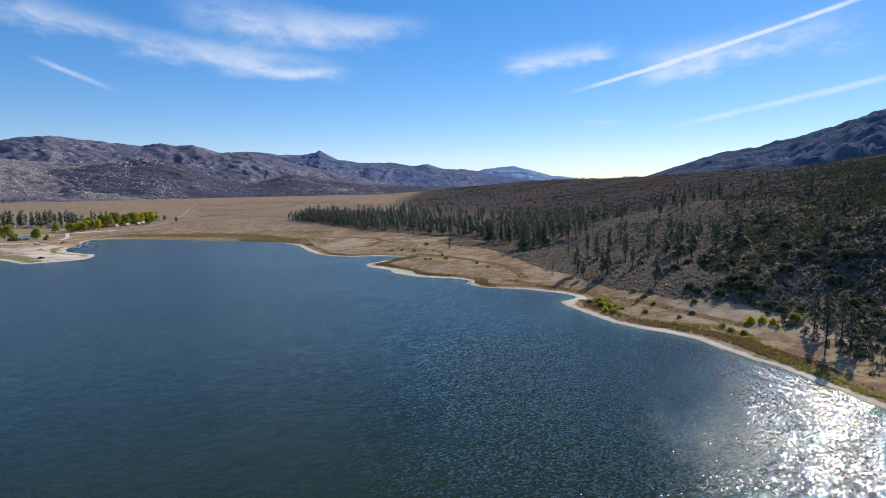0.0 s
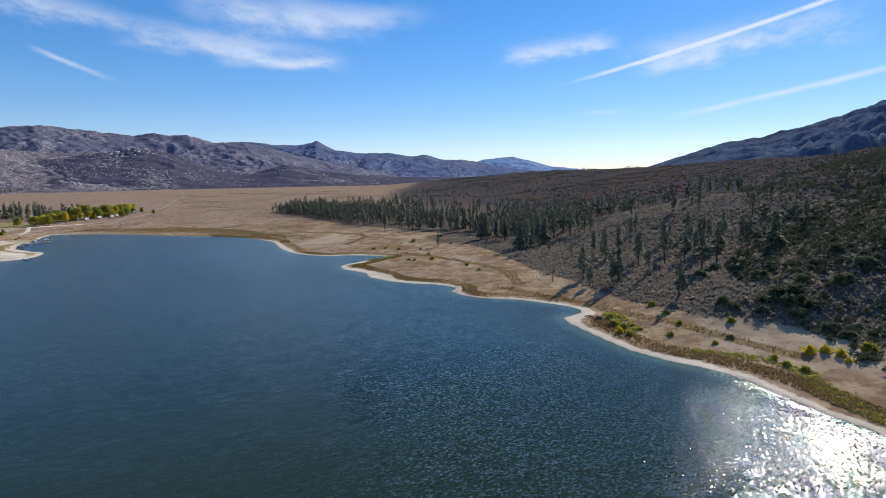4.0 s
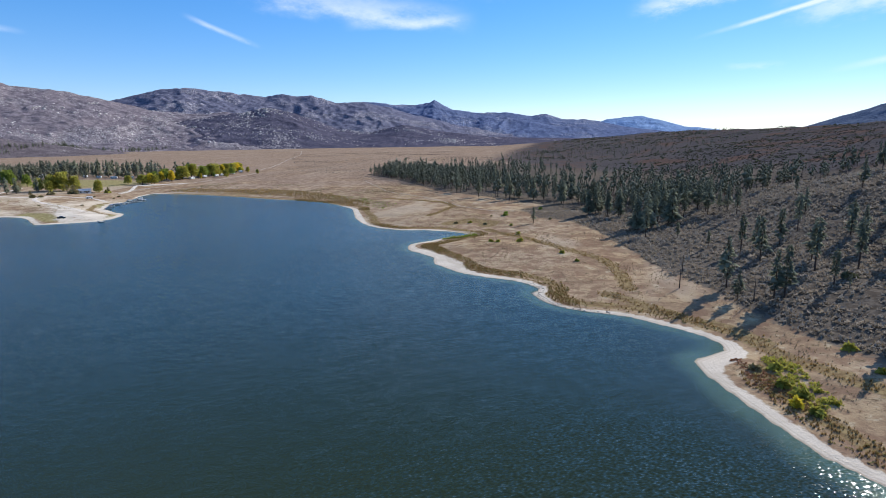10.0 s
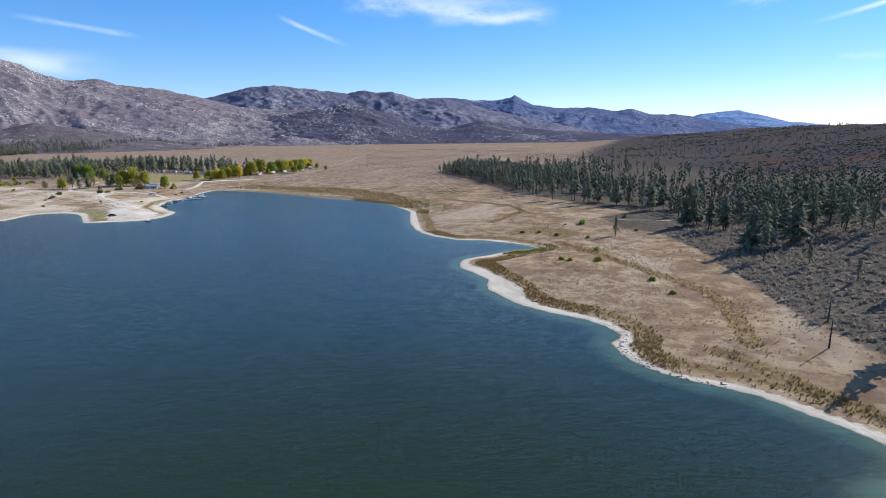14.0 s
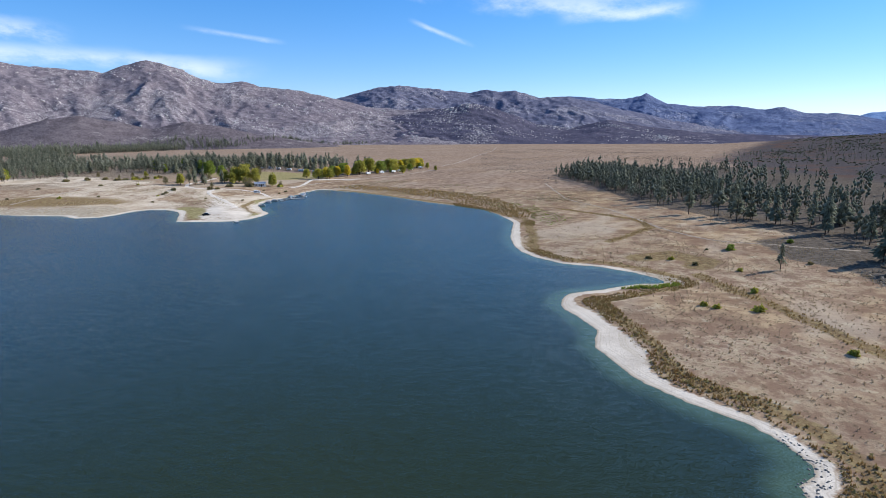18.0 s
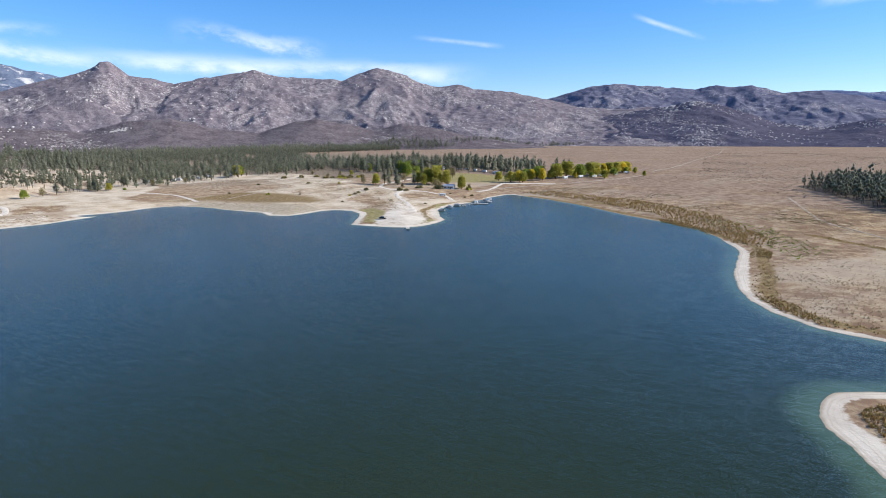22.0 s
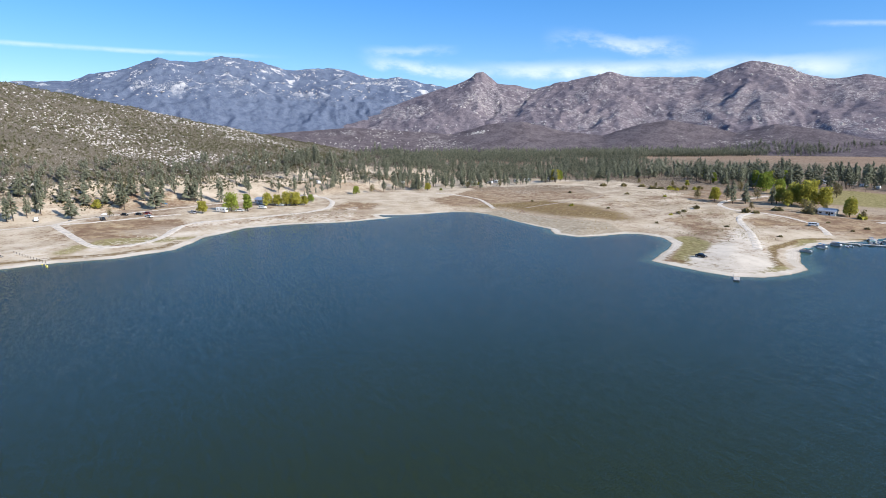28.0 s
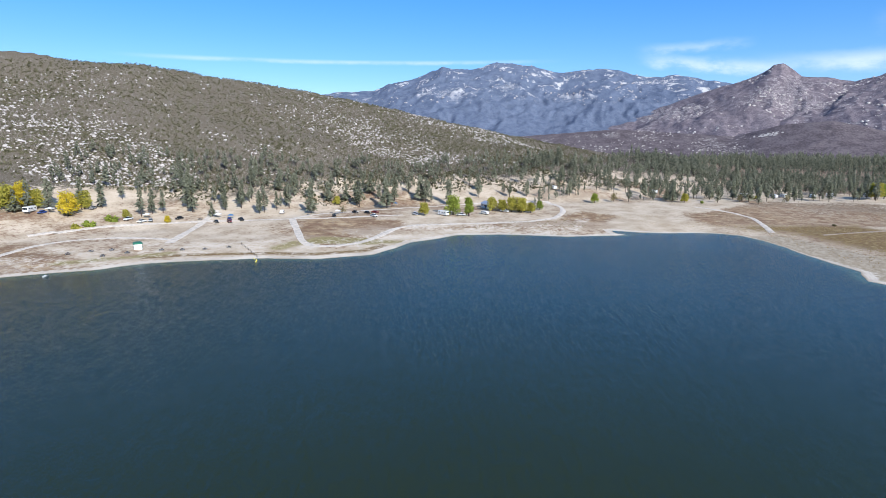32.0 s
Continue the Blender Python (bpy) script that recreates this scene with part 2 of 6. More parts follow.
def mountain_material(name, scrub_a, scrub_b, rock, rockiness, size, line=None):
    """Scrub-covered slopes with bare granite showing through."""
    m, nt, bsdf = material(name, 1.0, 0.0)
    p = spot(nt)
    low, mid, fine = grain(nt, p, 0.004, 5, 0.6), grain(nt, p, 0.018 * size, 6, 0.72), grain(nt, p, 0.12 * size, 5, 0.75)
    flow = grain(nt, p, 0.02 * size, 4, 0.6, (1.0, 1.0, 0.35))
    speck = calc(nt, "ADD", calc(nt, "MULTIPLY", mid, 0.45), calc(nt, "MULTIPLY", fine, 0.55))
    scrub = blend(nt, ease(nt, speck, 0.43, 0.57), tuple(0.92 * c for c in scrub_a), tuple(1.05 * c for c in scrub_b))
    cells = add(nt, "ShaderNodeTexVoronoi", Vector=p, Scale=0.055 * size)
    blocks = ease(nt, cells.outputs["Distance"], 0.42, 0.22)
    bare = calc(nt, "ADD", calc(nt, "MULTIPLY", ease(nt, calc(nt, "ADD", low, calc(nt, "MULTIPLY", mid, 0.6)), 1.02 - rockiness, 1.22 - rockiness), 0.55), calc(nt, "MULTIPLY", flow, 0.45))
    shows = calc(nt, "MULTIPLY", ease(nt, bare, 0.40, 0.68), ease(nt, calc(nt, "ADD", fine, calc(nt, "MULTIPLY", blocks, 0.15)), 0.52, 0.62))
    if line:
        height = add(nt, "ShaderNodeSeparateXYZ", Vector=p).outputs[2]
        slab = grain(nt, p, 0.012, 4, 0.7, (1.0, 1.0, 0.5))
        cliff = ease(nt, calc(nt, "ADD", slab, calc(nt, "MULTIPLY", fine, 0.35)), 0.75, 0.79)
        shows = calc(nt, "MULTIPLY", calc(nt, "MAXIMUM", shows, cliff), ease(nt, calc(nt, "ADD", height, calc(nt, "MULTIPLY", mid, 160)), line, line + 130))
    stone = blend(nt, ease(nt, fine, 0.4, 0.7), tuple(0.7 * c for c in rock), rock)
    nt.links.new(blend(nt, shows, scrub, stone), bsdf.inputs["Base Color"])
    relief(nt, bsdf, calc(nt, "ADD", calc(nt, "MULTIPLY", fine, 0.45), calc(nt, "ADD", mid, calc(nt, "MULTIPLY", shows, 0.2))), 14 / size, 0.7)
    return m


def water_material():
    m, nt, bsdf = material("lake_water", 0.04, 0.5)
    bsdf.inputs["IOR"].default_value = 1.333
    p = spot(nt)
    shallow = field(nt, "shallow")
    body = blend(nt, grain(nt, p, 0.006, 3), (0.017, 0.024, 0.007), (0.019, 0.027, 0.008))
    body = blend(nt, ease(nt, calc(nt, "ADD", shallow, calc(nt, "MULTIPLY", calc(nt, "SUBTRACT", grain(nt, p, 0.06, 4), 0.5), 0.4)), 0.35, 1.05), body, (0.060, 0.092, 0.048))
    nt.links.new(body, bsdf.inputs["Base Color"])
    # wind ripples tilt the surface a little every way; gusts roughen it in wide patches
    gusts = ease(nt, grain(nt, p, 0.012, 3, 0.5), 0.3, 0.7, 0.8, 1.15)
    where = add(nt, "ShaderNodeSeparateXYZ", Vector=p).outputs
    sway = calc(nt, "MULTIPLY", calc(nt, "SUBTRACT", grain(nt, p, 0.02, 3, 0.5), 0.5), 90)
    # the breeze raises steeper wavelets under the south-east shore
    breeze = calc(nt, "MULTIPLY", ease(nt, calc(nt, "ADD", where[0], sway), -35, 15), ease(nt, calc(nt, "ADD", where[1], sway), 215, 160))
    calm = calc(nt, "SUBTRACT", 1.0, calc(nt, "MULTIPLY", breeze, 0.9))
    nt.links.new(ease(nt, breeze, 0.0, 1.0, 0.16, 0.04), bsdf.inputs["Roughness"])
    tilt = None
    for scale, crest, turn, amount, weight in ((0.7, 4.5, 0.52, 0.06, None), (1.5, 3.2, 0.42, 0.14, None), (8.0, 1.7, 0.5, 0.58, calm), (2.7, 1.5, 0.5, 0.9, breeze)):
        mapped = add(nt, "ShaderNodeMapping", Vector=p, Rotation=(0, 0, turn), Scale=(crest, 1.0, 1.0))
        mapped.vector_type = "TEXTURE"
        noise_at = mapped.outputs[0]
        facet = add(nt, "ShaderNodeTexNoise", Vector=noise_at, Scale=scale, Detail=0.6, Roughness=0.4).outputs["Color"]
        centred = add(nt, "ShaderNodeVectorMath", i0=facet, i1=(0.5, 0.5, 0.5))
        centred.operation = "SUBTRACT"
        sized = add(nt, "ShaderNodeVectorMath", i0=centred.outputs[0], i1=(amount, amount, 0.0))
        sized.operation = "MULTIPLY"
        if weight is not None:
            part_of = add(nt, "ShaderNodeVectorMath", i0=sized.outputs[0])
            part_of.operation = "SCALE"
            nt.links.new(weight, part_of.inputs["Scale"])
            sized = part_of
        if tilt is None:
            tilt = sized.outputs[0]
        else:
            tilt = add(nt, "ShaderNodeVectorMath", i0=tilt, i1=sized.outputs[0]).outputs[0]
    strong = add(nt, "ShaderNodeVectorMath", i0=tilt)
    strong.operation = "SCALE"
    nt.links.new(gusts, strong.inputs["Scale"])
    upright = add(nt, "ShaderNodeVectorMath", i0=strong.outputs[0], i1=(0.0, 0.0, 1.0))
    facing = add(nt, "ShaderNodeVectorMath", i0=upright.outputs[0])
    facing.operation = "NORMALIZE"
    nt.links.new(facing.outputs[0], bsdf.inputs["Normal"])
    return m


def leaf_material(name, dark, light, through=0.15):
    """Foliage that varies from plant to plant and from spray to spray."""
    m, nt, bsdf = material(name, 0.9, 0.03)
    plant, spray = nt.nodes.new("ShaderNodeObjectInfo").outputs["Random"], nt.nodes.new("ShaderNodeNewGeometry").outputs["Random Per Island"]
    mixer = calc(nt, "ADD", calc(nt, "MULTIPLY", plant, 0.35), calc(nt, "MULTIPLY", spray, 0.65))
    colour = blend(nt, mixer, dark, light)
    nt.links.new(colour, bsdf.inputs["Base Color"])
    back = add(nt, "ShaderNodeBsdfTranslucent", Color=colour)
    both = add(nt, "ShaderNodeMixShader", Fac=through, i1=bsdf.outputs[0], i2=back.outputs[0])
    out = [n for n in nt.nodes if n.bl_idname == "ShaderNodeOutputMaterial"][0]
    nt.links.new(both.outputs[0], out.inputs[0])
    return m


def plain_material(name, colour, rough=0.6, metal=0.0, spread=0.12, scale=3.0):
    m, nt, bsdf = material(name, rough, 0.4)
    bsdf.inputs["Metallic"].default_value = metal
    n = grain(nt, spot(nt), scale, 4, 0.65)
    dark = tuple(c * (1 - 2 * spread) for c in colour)
    nt.links.new(blend(nt, ease(nt, n, 0.3, 0.7), dark, tuple(min(1, c * (1 + spread)) for c in colour)), bsdf.inputs["Base Color"])
    relief(nt, bsdf, n, 0.02, 0.4)
    return m


GROUND = ground_material()
WATER = water_material()
BARK = plain_material("pine_bark", (0.075, 0.05, 0.036), 0.95, scale=6)
NEEDLES = leaf_material("pine_needles", (0.098, 0.106, 0.068), (0.300, 0.305, 0.205), 0.38)
NEEDLES_FAR = leaf_material("far_pine_needles", (0.105, 0.110, 0.074), (0.275, 0.278, 0.195), 0.32)
GREEN_LEAVES = leaf_material("green_leaves", (0.12, 0.165, 0.03), (0.34, 0.38, 0.07), 0.3)
YELLOW_LEAVES = leaf_material("yellowing_leaves", (0.42, 0.34, 0.03), (0.80, 0.62, 0.06), 0.4)
SAGE_LEAVES = leaf_material("sagebrush_leaves", (0.180, 0.148, 0.112), (0.450, 0.378, 0.290), 0.3)
SCRUB_LEAVES = leaf_material("chaparral_leaves", (0.064, 0.064, 0.034), (0.180, 0.165, 0.092))
REED_BLADES = leaf_material("reed_blades", (0.20, 0.12, 0.05), (0.42, 0.29, 0.115), 0.3)
GRASS_BLADES = leaf_material("dry_grass_blades", (0.24, 0.17, 0.10), (0.50, 0.40, 0.24), 0.25)
GRANITE = plain_material("weathered_granite", (0.50, 0.45, 0.40), 0.9, spread=0.25, scale=0.8)
DIRT = plain_material("pale_dirt_track", (0.60, 0.515, 0.41), 0.95, spread=0.14, scale=0.5)


# ---- lie of the land: shoreline, hills, tracks (plain arithmetic) ----
SOUTH_EAST_SHORE = [(118, -30), (108, 60), (98, 100), (94, 120), (91, 135), (89, 142), (86, 148), (84, 154), (82, 162), (79, 170), (73, 178), (66, 184), (60, 192), (55, 205), (52, 214), (50, 221), (49, 228),
                    (51, 231), (57, 236.5), (57, 240), (54, 245), (49, 250), (39, 257), (30, 259.5), (25, 261), (20, 263), (16, 267), (13.5, 271), (11, 276), (12.5, 279), (12.5, 283), (9, 288)]
EAST_SHORE = [(4, 291), (-2, 292.5), (-10, 295.5), (-17, 300), (-22, 305), (-28, 311), (-30, 317), (-32, 323), (-39, 330), (-45, 335), (-48, 341), (-49, 347), (-47, 353), (-42, 359), (-37, 367), (-33, 373), (-28, 376),
              (-26, 379), (-30, 383), (-38, 387), (-50, 389), (-64, 387), (-76, 391), (-86, 398), (-97, 412), (-105, 427), (-113, 444), (-122, 466), (-131, 477), (-143, 490), (-160, 505), (-183, 513), (-215, 520),
              (-266, 538), (-305, 546), (-345, 549)]
POINT_SHORE = [(-347, 545), (-338, 520), (-326, 495), (-314, 460), (-300, 442), (-282, 430), (-267, 423), (-260, 412), (-256, 400),
               (-258, 389), (-266, 382), (-275, 376), (-284, 371), (-291, 376), (-307, 388), (-321, 396), (-335, 397), (-345, 391),
               (-346, 383), (-340, 369), (-338, 357), (-346, 347), (-362, 349), (-373, 343), (-388, 336), (-404, 330), (-420, 322), (-430, 314)]
WEST_SHORE = [(-432, 304), (-428, 292), (-421, 280), (-417, 267), (-417, 254), (-410, 257), (-406, 264), (-396, 250), (-388, 238), (-379, 206), (-367, 188),
              (-355, 184), (-341, 177), (-322, 177), (-309, 176), (-292, 160), (-285, 143), (-275, 130), (-265, 117), (-257, 109), (-244, 103), (-233, 94),
              (-215, 80), (-190, 50), (-165, 0), (-150, -80), (-90, -190), (10, -240), (90, -180), (120, -90)]
# crest lines of the hills: x, y, height above the valley, half-width
SHADY_HILL = [(400, -300, 108, 370), (405, 150, 104, 365), (500, 450, 86, 440), (560, 800, 66, 480), (520, 1400, 56, 520), (350, 2200, 50, 620)]
ROCKY_HILL = [(-250, -330, 112, 320), (-430, -245, 110, 310), (-501, -197, 108, 305), (-557, -148, 100, 310), (-640, -99, 90, 330),
              (-690, -26, 74, 310), (-735, 61, 52, 290), (-830, 142, 32, 270), (-1000, 200, 12, 260)]


def hashed(ix, iy, seed):
    h = (ix.astype(np.int64) * 374761393 + iy.astype(np.int64) * 668265263 + seed * 974634777) & 0x7FFFFFFF
    h = ((h ^ (h >> 13)) * 1274126177) & 0x7FFFFFFF
    return ((h ^ (h >> 16)) & 0xFFFF) / 65535.0


def soft_noise(x, y, size, seed=0):
    """Smooth random field between -1 and 1, with lumps of that size."""
    u, v = x / size, y / size
    iu, iv = np.floor(u), np.floor(v)
    fu, fv = u - iu, v - iv
    fu, fv = fu * fu * (3 - 2 * fu), fv * fv * (3 - 2 * fv)
    a, b = hashed(iu, iv, seed), hashed(iu + 1, iv, seed)
    c, d = hashed(iu, iv + 1, seed), hashed(iu + 1, iv + 1, seed)
    return 2 * ((a + (b - a) * fu) * (1 - fv) + (c + (d - c) * fu) * fv) - 1


def layered(x, y, size, octaves=4, seed=0, rough=0.5):
    total, gain = 0, 1.0
    for k in range(octaves):
        total = total + gain * soft_noise(x, y, size / 2 ** k, seed + 17 * k)
        gain *= rough
    return total


def line_distance(x, y, line, closed=False):
    """Distance to a polyline, and the place along it as point index plus fraction."""
    best, where = np.full(x.shape, 1e18), np.zeros(x.shape)
    pts = list(line) + ([line[0]] if closed else [])
    for i, (p, q) in enumerate(zip(pts, pts[1:])):
        dx, dy = q[0] - p[0], q[1] - p[1]
        s = np.clip(((x - p[0]) * dx + (y - p[1]) * dy) / (dx * dx + dy * dy + 1e-9), 0, 1)
        d = (x - p[0] - s * dx) ** 2 + (y - p[1] - s * dy) ** 2
        near = d < best
        best, where = np.where(near, d, best), np.where(near, i + s, where)
    return np.sqrt(best), where


def inside(x, y, polygon):
    odd = np.zeros(x.shape, bool)
    for (x0, y0), (x1, y1) in zip(polygon, polygon[1:] + polygon[:1]):
        if y0 != y1:
            odd ^= ((y0 > y) != (y1 > y)) & (x < (x1 - x0) * (y - y0) / (y1 - y0) + x0)
    return odd


LAKE = SOUTH_EAST_SHORE + EAST_SHORE + POINT_SHORE + WEST_SHORE


def shore_distance(x, y):
    """Metres from the waterline, positive on land."""
    d = line_distance(x, y, LAKE, True)[0]
    return np.where(inside(x, y, LAKE), -d, d) + 0.5 * soft_noise(x, y, 9, 5) + 0.3 * soft_noise(x, y, 3.5, 6)


def ridge(x, y, crest, power):
    d, s = line_distance(x, y, [c[:2] for c in crest])
    k = np.arange(len(crest))
    h, w = np.interp(s, k, [c[2] for c in crest]), np.interp(s, k, [c[3] for c in crest])
    w = w * (1 + 0.10 * soft_noise(x, y, 140, 31))
    return h * np.clip(1 - d / w, 0, 1) ** power


def land(x, y, d=None):
    """Height of the ground, in metres above the lake."""
    x, y = np.asarray(x, float), np.asarray(y, float)
    if d is None:
        d = shore_distance(x, y)
    up = np.maximum(d, 0)
    z = 0.05 * np.minimum(up, 9) + 0.9 * (1 - np.exp(-np.maximum(up - 9, 0) / 14)) + 4.0 * (1 - np.exp(-np.maximum(up - 12, 0) / 110))
    z = z + np.maximum(np.hypot(x + 50, y - 150) - 900, 0) * 0.004
    z = np.where(d < 0, np.maximum(-5, 0.10 * d), z)
    a, b = ridge(x, y, SHADY_HILL, 1.2), ridge(x, y, ROCKY_HILL, 1.2)
    # the low terrace by the south-east shore is wider, and the slope behind it gentler
    rise = np.clip((y - 195) / 60, 0, 1) + (x < 0)
    rise = np.clip(rise, 0, 1)
    climb = rise * np.clip((d - 9) / 42, 0, 1) ** 1.3 + (1 - rise) * np.clip((d - 16) / 110, 0, 1) ** 1.4
    z = z + (a + b) * climb
    z = z + np.where(d > 4, np.clip((d - 4) / 30, 0, 1) * (0.25 * soft_noise(x, y, 11, 7) + 0.5 * soft_noise(x, y, 45, 8)), 0)
    return z + np.clip((a + b) / 30, 0, 1) * climb * (2.6 * layered(x, y, 60, 3, 9))

# ---- ground, water and mountains ----
def mesh_of(name, verts, faces, mat, smooth=False):
    me = bpy.data.meshes.new(name)
    verts, faces = np.asarray(verts, np.float32), np.asarray(faces, np.int32)
    k = faces.shape[1]
    me.vertices.add(len(verts))
    me.vertices.foreach_set("co", verts.ravel())
    me.loops.add(faces.size)
    me.loops.foreach_set("vertex_index", faces.ravel())
    me.polygons.add(len(faces))
    me.polygons.foreach_set("loop_start", np.arange(0, faces.size, k, dtype=np.int32))
    if smooth:
        me.polygons.foreach_set("use_smooth", np.ones(len(faces), bool))
    me.update(calc_edges=True)
    me.materials.append(mat)
    return me


def sheet_faces(rows, cols):
    i = np.arange(rows * cols).reshape(rows, cols)
    return np.stack([i[:-1, :-1], i[:-1, 1:], i[1:, 1:], i[1:, :-1]], -1).reshape(-1, 4)


def store(me, name, values):
    me.attributes.new(name, "FLOAT", "POINT").data.foreach_set("value", np.asarray(values, np.float32).ravel())


def steps(inner, outer, fine, coarse, far):
    """Coordinates at fine steps over the inner stretch and coarse ones over the outer, that widen from there to +-far."""
    def onward(start, end):
        out, s = [start], fine
        while out[-1] < far:
            s = min(s * 1.12, coarse if out[-1] < end else 90)
            out.append(out[-1] + s)
        return out[1:]
    mid = list(np.arange(inner[0], inner[1] + fine, fine))
    return np.array([-c for c in onward(-mid[0], -outer[0])][::-1] + mid + onward(mid[-1], outer[1]))


gx, gy = np.meshgrid(steps((-470, 130), (-950, 560), 2.0, 6.0, 4700), steps((60, 565), (-340, 900), 2.0, 6.0, 4700))
gd = shore_distance(gx, gy)
gz = land(gx, gy, gd)
ground_mesh = mesh_of("ground", np.stack([gx, gy, gz], -1).reshape(-1, 3), sheet_faces(*gx.shape), GROUND, True)
rocky, shady = ridge(gx, gy, ROCKY_HILL, 1.2), ridge(gx, gy, SHADY_HILL, 1.2)


def near_line(line, width, fade):
    d = line_distance(gx, gy, line)[0]
    return np.clip((width + fade - d) / fade, 0, 1)


# bare sand: the beach, wider at the small bay, and the worn ground on the point and the west bank
def beach_at(x, y):
    width = 3.1 + 0.9 * soft_noise(x, y, 33, 21) + 7 * np.exp(-((x + 23) ** 2 + (y - 314) ** 2) / 110) + 5 * np.exp(-((x - 54) ** 2 + (y - 233) ** 2) / 70) + 2 * np.exp(-((x + 37) ** 2 + (y - 333) ** 2) / 60)
    width = width + 2.2 * np.exp(-((x + 105) ** 2 + (y - 435) ** 2) / 900) - 1.4 * np.exp(-((x - 24) ** 2 + (y - 262) ** 2) / 120) - 6 * np.clip((y - 482) / 12, 0, 1) * (x > -335)
    width = width - 3.2 * np.exp(-((x + 29) ** 2 + (y - 379) ** 2) / 140)
    width = width - 4 * np.exp(-((x + 405) ** 2 + (y - 330) ** 2) / 1500)
    return width + 1.2 * np.clip((-x - 235) / 30, 0, 1) * (y < 470)


beach_width = beach_at(gx, gy)
sand = np.clip(0.5 + (beach_width - gd) / 2.4, 0, 1)

sand = np.maximum(sand, np.where((gx < -215) & (gy < 240), np.clip(0.75 - gd / 90, 0, 0.42), 0))
west = np.clip((-gx - 225) / 40, 0, 1) * np.clip((470 - gy) / 40, 0, 1) * np.clip(1.2 - gd / 150, 0, 1) * (rocky < 12)
sand = np.maximum(sand, 0.22 * west)
LAUNCH = [(-262, 385), (-257, 402), (-272, 417), (-300, 430), (-350, 449), (-354, 441), (-322, 418), (-302, 400), (-286, 384), (-272, 379)]
pale = np.clip((-gx - 225) / 30, 0, 1) * np.clip((505 - gy) / 30, 0, 1) * np.clip((300 - gd) / 60, 0, 1) * np.clip((20 - rocky) / 8, 0, 1)


def patch_of(corners, fade):
    """1 well inside a patch of ground, falling to 0 outside its rim."""
    d = line_distance(gx, gy, corners, True)[0]
    return np.clip(0.5 + np.where(inside(gx, gy, corners), d, -d) / fade, 0, 1)


LOOP_FIELD = [(-357, 101), (-335, 119), (-309, 146), (-313, 157), (-336, 160), (-365, 155), (-384, 148), (-379, 135), (-384, 117), (-372, 103)]
dry_grass = np.maximum.reduce([patch_of(c, 8) for c in (LOOP_FIELD, [(-389, 438), (-346, 439), (-345, 421), (-382, 417)], [(-378, 462), (-386, 475), (-364, 478), (-347, 450)],
                                                        [(-372, 166), (-395, 190), (-430, 222), (-470, 228), (-460, 250), (-425, 245), (-395, 205)], [(-450, 300), (-480, 290), (-560, 330), (-560, 420), (-480, 420), (-470, 350)])])
pale = pale * (1 - 0.55 * dry_grass)
sand = np.maximum(sand, 0.66 * patch_of(LAUNCH, 12))
store(ground_mesh, "pale", 0.62 * pale + 0.2 * pale * soft_noise(gx, gy, 30, 25))
store(ground_mesh, "sand", sand)
store(ground_mesh, "shore", gd)
DITCHES = [[(-18, 392), (3, 363), (21, 339), (36, 321), (40, 305), (41, 281)], [(-116, 519), (-90, 507), (-63, 493), (-51, 471), (-55, 447), (-59, 429)], [(34, 276), (44, 267), (53, 258), (63, 246), (72, 225), (84, 205), (100, 180)]]
reed_band = np.clip(1 - np.abs(gd - beach_width - 5.5 - 2.5 * soft_noise(gx, gy, 40, 22)) / 4.5, 0, 1) * (gx > -330) * (gy > 100)
reed_band = np.maximum(reed_band, near_line([(-41, 407), (-31, 418), (-19, 412), (-20, 404)], 3, 5))
for ditch in DITCHES:
    reed_band = np.maximum(reed_band, 0.8 * near_line(ditch, 1.2, 3))
marsh = np.clip(1.4 - np.hypot((gx + 240) / 90, (gy - 552) / 13), 0, 1) * (gd > 1)
store(ground_mesh, "reed", np.maximum(np.maximum(reed_band * 0.95, marsh * 0.55), 0.66 * patch_of([(-449, 295), (-466, 327), (-482, 372), (-440, 400), (-404, 409), (-377, 409), (-374, 388), (-392, 358), (-434, 333)], 28) * (gd > 2)))
store(ground_mesh, "mud", 0.85 * np.maximum(np.maximum(patch_of([(-27, 319), (-23, 323), (-20, 317), (-24, 313)], 3), patch_of([(-44, 391), (-28, 388), (-20, 382), (-21, 375), (-30, 370), (-36, 372), (-34, 386)], 4)), patch_of([(-424, 300), (-434, 333), (-392, 358), (-376, 384), (-347, 385), (-338, 364), (-336, 345), (-355, 342), (-384, 334)], 8)))
SAGE_LAND = [(122, 140), (119, 178), (111, 196), (104, 204), (89, 213), (81, 236), (68, 266), (60, 292), (55, 304), (50, 328), (45, 348), (40, 373), (25, 414), (6, 426), (-5, 455), (10, 478), (-30, 518), (-80, 566), (-136, 654), (-217, 759), (-165, 900), (-60, 1000), (600, 1300), (600, 0), (150, 0), (118, 90)]
store(ground_mesh, "sage", 0.95 * patch_of(SAGE_LAND, 9))
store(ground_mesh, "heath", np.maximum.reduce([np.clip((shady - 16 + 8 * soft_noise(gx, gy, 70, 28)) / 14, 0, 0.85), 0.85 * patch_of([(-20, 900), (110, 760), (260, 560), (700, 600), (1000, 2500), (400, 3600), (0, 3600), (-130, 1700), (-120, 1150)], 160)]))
store(ground_mesh, "gravel", np.clip((rocky - 2.5) / 9, 0, 0.9))
wood_floor = np.clip(1.6 - np.hypot((gx + 900) / 330, (gy - 480) / 420), 0, 0.8)
store(ground_mesh, "litter", wood_floor)
lawn = np.clip(1.6 - np.hypot((gx + 480) / 60, (gy - 600) / 40), 0, 0.8)
